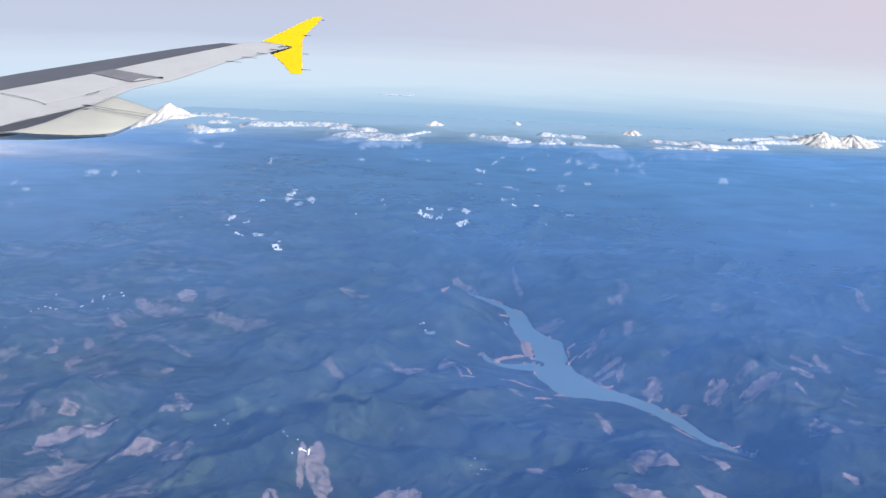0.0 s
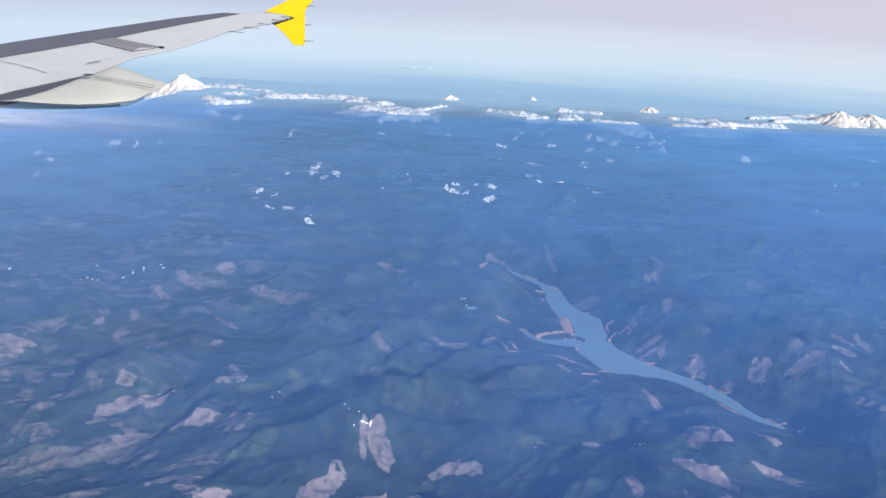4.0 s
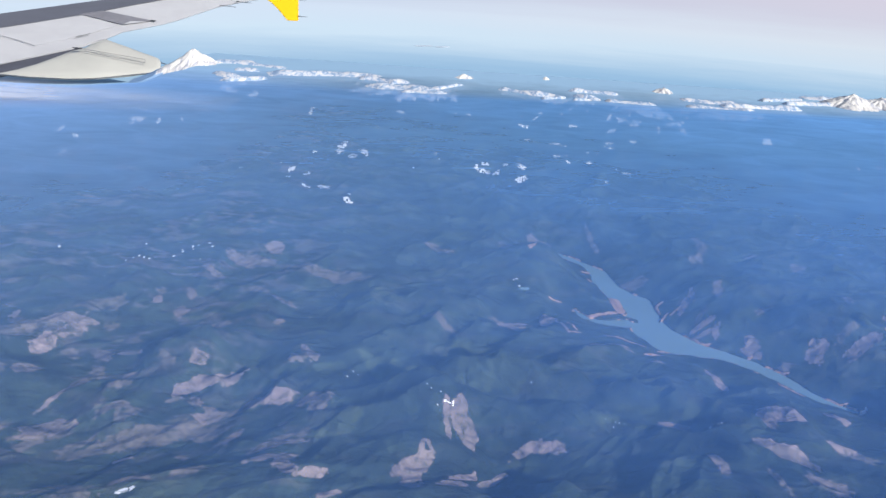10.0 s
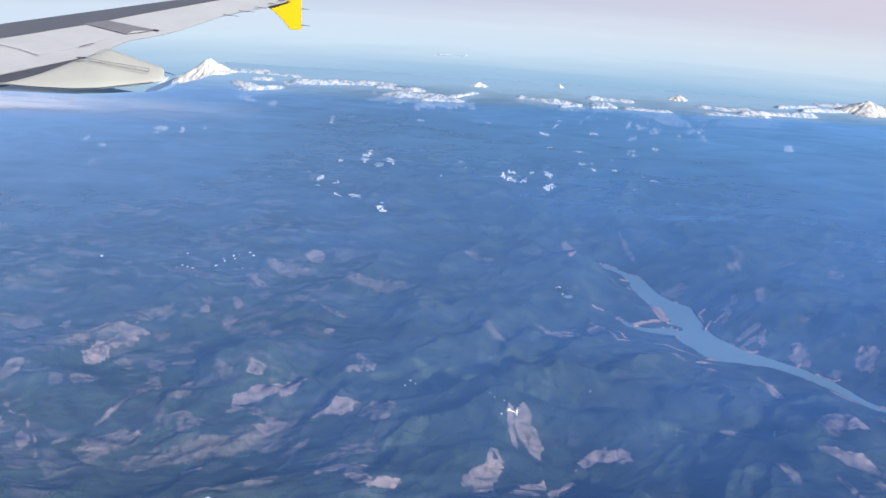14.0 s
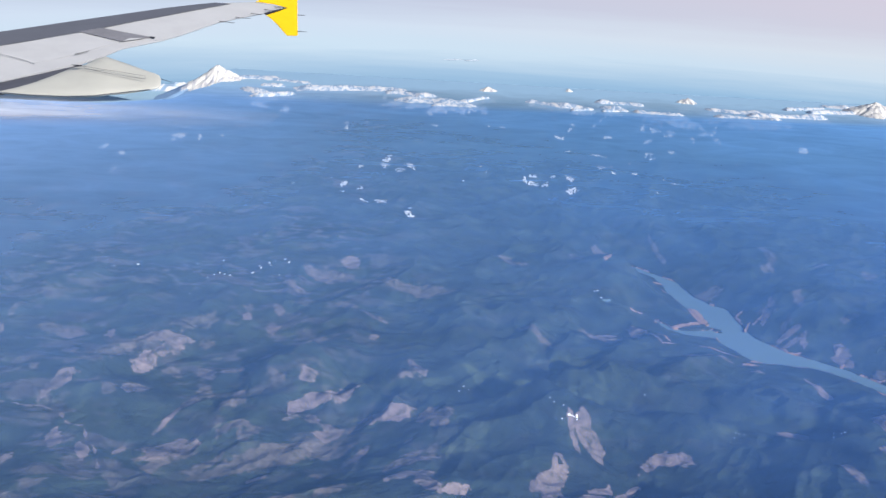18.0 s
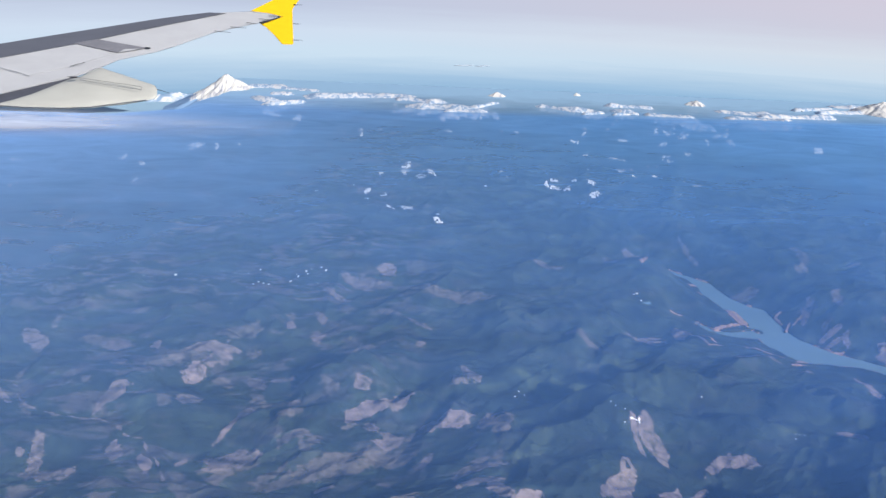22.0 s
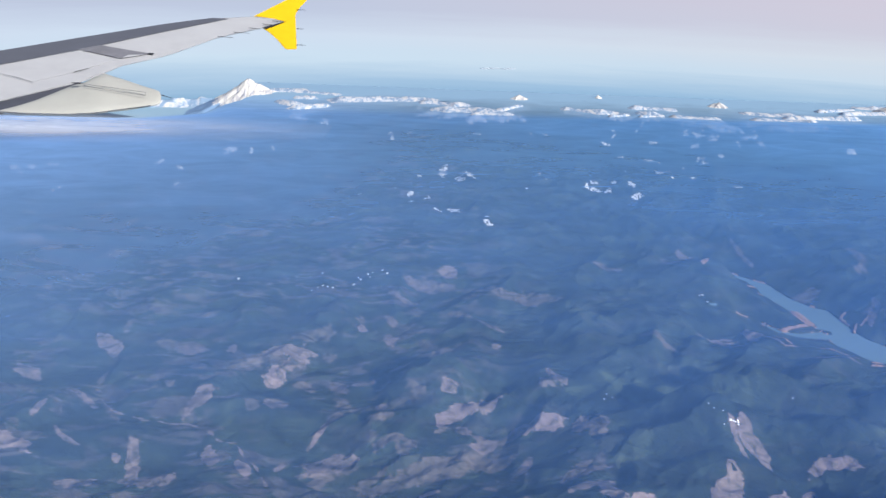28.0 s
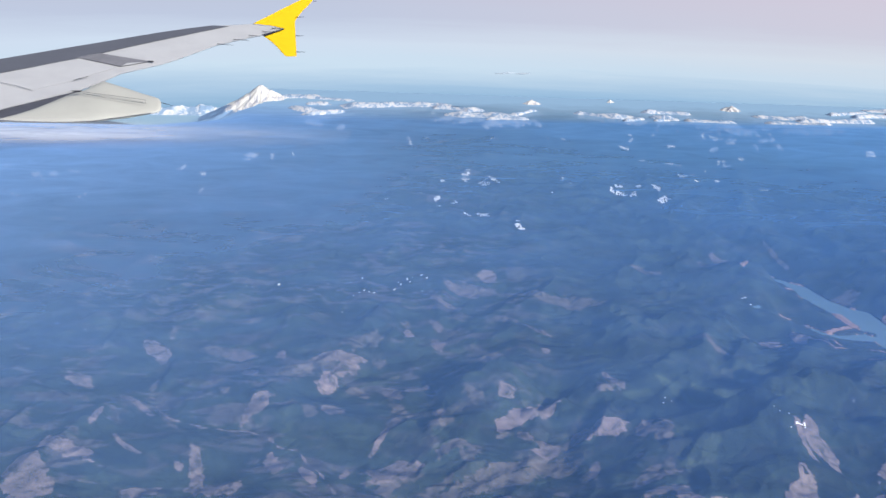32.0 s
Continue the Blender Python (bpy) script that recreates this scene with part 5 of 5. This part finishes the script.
# The spoiler's shade is put into its own deeper grey.
plate("spoiler", [(285, 203), (372, 187), (470, 203), (564, 218), (500, 226), (446, 237)], SHADOW_GREY, "raised spoiler face with its shade put into a deeper grey", 8, 6)
plate("spoiler_tip", [(452, 235), (474, 223), (535, 221), (500, 228)], SKIN, "", 12, 2, bevel=0.5)
plate("spoiler_hinge", [(552, 214.5), (572, 217), (568, 221), (551, 218)], BLACK, "", 14, 3, bevel=0)
plate("flap", [(-80, 285), (0, 266), (283, 206), (440, 238), (280, 288), (120, 325), (0, 296)], SKIN, "", 3, 4, bevel=0.8)
plate("flap_edge", [(-80, 318), (0, 299), (118, 328), (250, 300), (380, 292), (268, 328), (0, 396), (-80, 416)], SKIN, "", 4, 5, bevel=0.8)
plate("panel_seam", [(-80, 281), (0, 295), (70, 310), (121, 326), (120, 327), (69, 310.9), (0, 295.9), (-80, 281.9)], SHADE, "", 16, 3, bevel=0)
# Dark plate added in the gap; its colour stands in for shade.
plate("gap", [(-80, 462), (-80, 414), (0, 394), (268, 326), (308, 330), (290, 350), (130, 412), (0, 446)], SHADE, "dark plate painted as the shade in the gap above the fairing", -6, 10)
plate("spoiler_gap", [(272, 287), (326, 273), (327, 274.5), (273, 288.5)], BLACK, "", 18, 2, bevel=0)


def fairing():
    """The long canoe-shaped cover of the flap track."""
    bm = bmesh.new()
    rings = []
    spine = [(-120, 443, 445), (0, 431, 440), (60, 416, 445), (130, 394, 448), (200, 366, 449), (265, 339, 449), (312, 326, 447), (345, 308, 445), (388, 292, 440), (404, 298, 437), (470, 318, 430), (530, 338, 420), (575, 351, 411), (592, 358, 406), (599, 372, 397)]
    for u, top, low in spine:
        mid, half = (top + low) / 2, (low - top) / 2
        ring = []
        for k in range(20):
            a = 2 * math.pi * k / 20
            c, s = math.cos(a), math.sin(a)
            ring.append(bm.verts.new(wing_point(u, mid - half * s, 20 + 0.42 * (half + 8) * (abs(c) ** 0.7) * (1 if c > 0 else -1))))
        rings.append(ring)
    for a, b in zip(rings, rings[1:]):
        for k in range(20):
            bm.faces.new((a[k], a[(k + 1) % 20], b[(k + 1) % 20], b[k]))
    bm.faces.new(rings[0])
    bm.faces.new(rings[-1][::-1])
    bmesh.ops.recalc_face_normals(bm, faces=bm.faces)
    for f in bm.faces:
        f.smooth = True
    return part("flap_fairing", bm, WHITE, wing, "off-white canoe-shaped flap track fairing")


canoe = fairing()
plate("fairing_seam", [(303, 330), (403, 343), (540, 361), (540, 362.2), (403, 344.2), (303, 331.2)], SHADE, "", 70, 2, canoe, 0)
plate("fairing_seam", [(310, 337), (400, 354), (540, 373), (540, 374.2), (400, 355.2), (310, 338.2)], SHADE, "", 70, 2, canoe, 0)
plate("fairing_seam", [(540, 361), (541.2, 361), (541.2, 374), (540, 374)], SHADE, "", 70, 2, canoe, 0)
plate("fairing_hinge", [(262, 326), (304, 327), (298, 332), (276, 332)], BLACK, "", 80, 4, canoe, 0)
# Dark strip painted as the shading along the fairing's lower edge.
plate("fairing_edge_shade", [(-80, 438), (0, 435), (100, 441), (250, 443.5), (350, 438.5), (560, 409.5), (560, 411.5), (350, 441), (250, 446), (100, 443.5), (0, 437.5), (-80, 440.5)], SHADE, "", 40, 6, canoe, 0)


def fence(outline, name, label):
    bm = bmesh.new()
    front = [bm.verts.new(wing_point(u, v, 10)) for u, v in outline]
    rear = [bm.verts.new(wing_point(u, v, -4)) for u, v in outline]
    bm.faces.new(front)
    bm.faces.new(rear[::-1])
    for i in range(len(front)):
        j = (i + 1) % len(front)
        bm.faces.new((front[j], front[i], rear[i], rear[j]))
    bmesh.ops.recalc_face_normals(bm, faces=bm.faces)
    bmesh.ops.bevel(bm, geom=list(bm.edges), offset=2, segments=2, affect="EDGES", clamp_overlap=True)
    return part(name, bm, YELLOW, wing, label)


fence([(940, 78), (1010, 43), (1080, 8), (1130, -16), (1140, -19), (1164, -19), (1166, -14), (1150, 6), (1118, 38), (1098, 66), (1094, 80), (1055, 97), (1010, 86)], "upper_fence", "yellow upper wingtip fence")
fence([(1096, 70), (1098, 120), (1102, 187), (1103, 197), (1098, 200), (1064, 200), (1058, 196), (1030, 165), (1000, 138), (975, 122), (1040, 105), (1055, 95), (1090, 78)], "lower_fence", "yellow lower wingtip fence")
plate("tip_joint", [(972, 119), (1020, 106), (1062, 96), (1050, 101), (985, 124)], BLACK, "", 22, 3, bevel=0)


def wick(u, v, length, rise):
    bm = bmesh.new()
    a, b = wing_point(u, v, 14), wing_point(u + length, v + rise, 14)
    m = (b - a).to_track_quat("Z", "Y").to_matrix().to_4x4()
    bmesh.ops.create_cone(bm, segments=8, radius1=1.7, radius2=0.7, depth=(b - a).length, cap_ends=True, matrix=Matrix.Translation((a + b) / 2) @ m)
    return part("static_wick", bm, BLACK, wing, "thin dark static discharge wick")


for u, v, length, rise in ((1100, 53, 32, 1), (1100, 123, 28, 1), (1100, 183, 36, 1), (1164, -6, 12, 1), (925, 121, 42, 4), (868, 137, 58, 4), (808, 153, 60, 5), (975, 106, 44, 4), (1010, 95, 46, 3), (598, 371, 44, 12)):
    wick(u, v, length, rise)


# ---------------------------------------------------------------- houses and the dam
ROOF_PALE = paint_material("pale_metal_roof", (0.74, 0.75, 0.77), 0.4, 0.08, 1.0)
WALL_PALE = paint_material("pale_wall", (0.62, 0.61, 0.58), 0.7, 0.08, 1.0)
CONCRETE = paint_material("pale_concrete", (0.55, 0.55, 0.53), 0.8, 0.12, 0.6)


def land_at(x, y):
    return float(height(np.array([x]), np.array([y]))[0])


def house(x, y, long, wide, turn, label):
    """A small gabled building that stands on the land."""
    top = new("building")
    top.matrix_world = pose(x * U, y * U, land_at(x, y) * U, 0, 0, turn)
    high = 0.45 * wide + 0.10
    bm = bmesh.new()
    bmesh.ops.create_cube(bm, size=1, matrix=Matrix.Translation((0, 0, high / 2 - 0.1)) @ Matrix.Diagonal((long, wide, high + 0.2, 1)))
    part("wall", bm, WALL_PALE, top)
    bm = bmesh.new()
    a, c, rise = long / 2 + 0.04, wide / 2 + 0.04, 0.25 * wide
    v = [bm.verts.new(p) for p in ((-a, -c, high), (a, -c, high), (a, c, high), (-a, c, high), (-a, 0, high + rise), (a, 0, high + rise))]
    for f in ((0, 1, 5, 4), (2, 3, 4, 5), (0, 4, 3), (1, 2, 5), (3, 2, 1, 0)):
        bm.faces.new([v[i] for i in f])
    bmesh.ops.recalc_face_normals(bm, faces=bm.faces)
    part("roof", bm, ROOF_PALE, top)
    return tagged(top, label, "building", "buildings")


dice = random.Random(4)
for x, y in HOUSES_TOWN:
    x, y = x + dice.uniform(-0.014, 0.014), y + dice.uniform(-0.014, 0.014)
    size = dice.uniform(0.7, 1.9) if y > 1.7 else 0.7
    house(x, y, size * dice.uniform(0.4, 0.75), size * dice.uniform(0.16, 0.26), dice.uniform(0, 180), "small pale-roofed building in a valley town")
for x, y in HOUSES_FARMS:
    x, y = x + dice.uniform(-0.008, 0.008), y + dice.uniform(-0.008, 0.008)
    house(x, y, dice.uniform(0.14, 0.30), dice.uniform(0.08, 0.13), dice.uniform(0, 180), "small pale-roofed farm building amid fields and forest")
house(-1.365, 1.931, 1.0, 0.8, 20, "large building with a bright white roof")


def dam(x, y, turn):
    top = new("dam")
    top.matrix_world = pose(x * U, y * U, (LAKE_Z - 0.004) * U, 0, 0, turn)
    bm = bmesh.new()
    rings = []
    for k in range(25):
        a = radians(-35 + 70 * k / 24)
        ring = []
        for r, z in ((4.6, -0.4), (3.9, 2.6), (3.6, 2.6), (3.5, -0.4)):
            ring.append(bm.verts.new((r * math.sin(a), 3.9 - r * math.cos(a), z)))
        rings.append(ring)
    for p, q in zip(rings, rings[1:]):
        for i in range(4):
            bm.faces.new((p[i], q[i], q[(i + 1) % 4], p[(i + 1) % 4]))
    bm.faces.new(rings[0])
    bm.faces.new(rings[-1][::-1])
    bmesh.ops.recalc_face_normals(bm, faces=bm.faces)
    part("dam_wall", bm, CONCRETE, top, "curved pale concrete dam wall")
    bm = bmesh.new()
    bmesh.ops.create_cube(bm, size=1, matrix=pose(2.9, -0.9, 1.3, -22, 0, 25) @ Matrix.Diagonal((0.5, 3.2, 0.3, 1)))
    part("spillway", bm, CONCRETE, top, "sloping concrete spillway chute")
    bm = bmesh.new()
    bmesh.ops.create_cube(bm, size=1, matrix=pose(0.4, -2.2, 0.4) @ Matrix.Diagonal((1.2, 0.5, 0.8, 1)))
    part("powerhouse", bm, WALL_PALE, top, "pale powerhouse below the wall")
    return tagged(top, "pale concrete arch dam at the end of the reservoir", "dam")


dam(0.699, 1.376, 40)
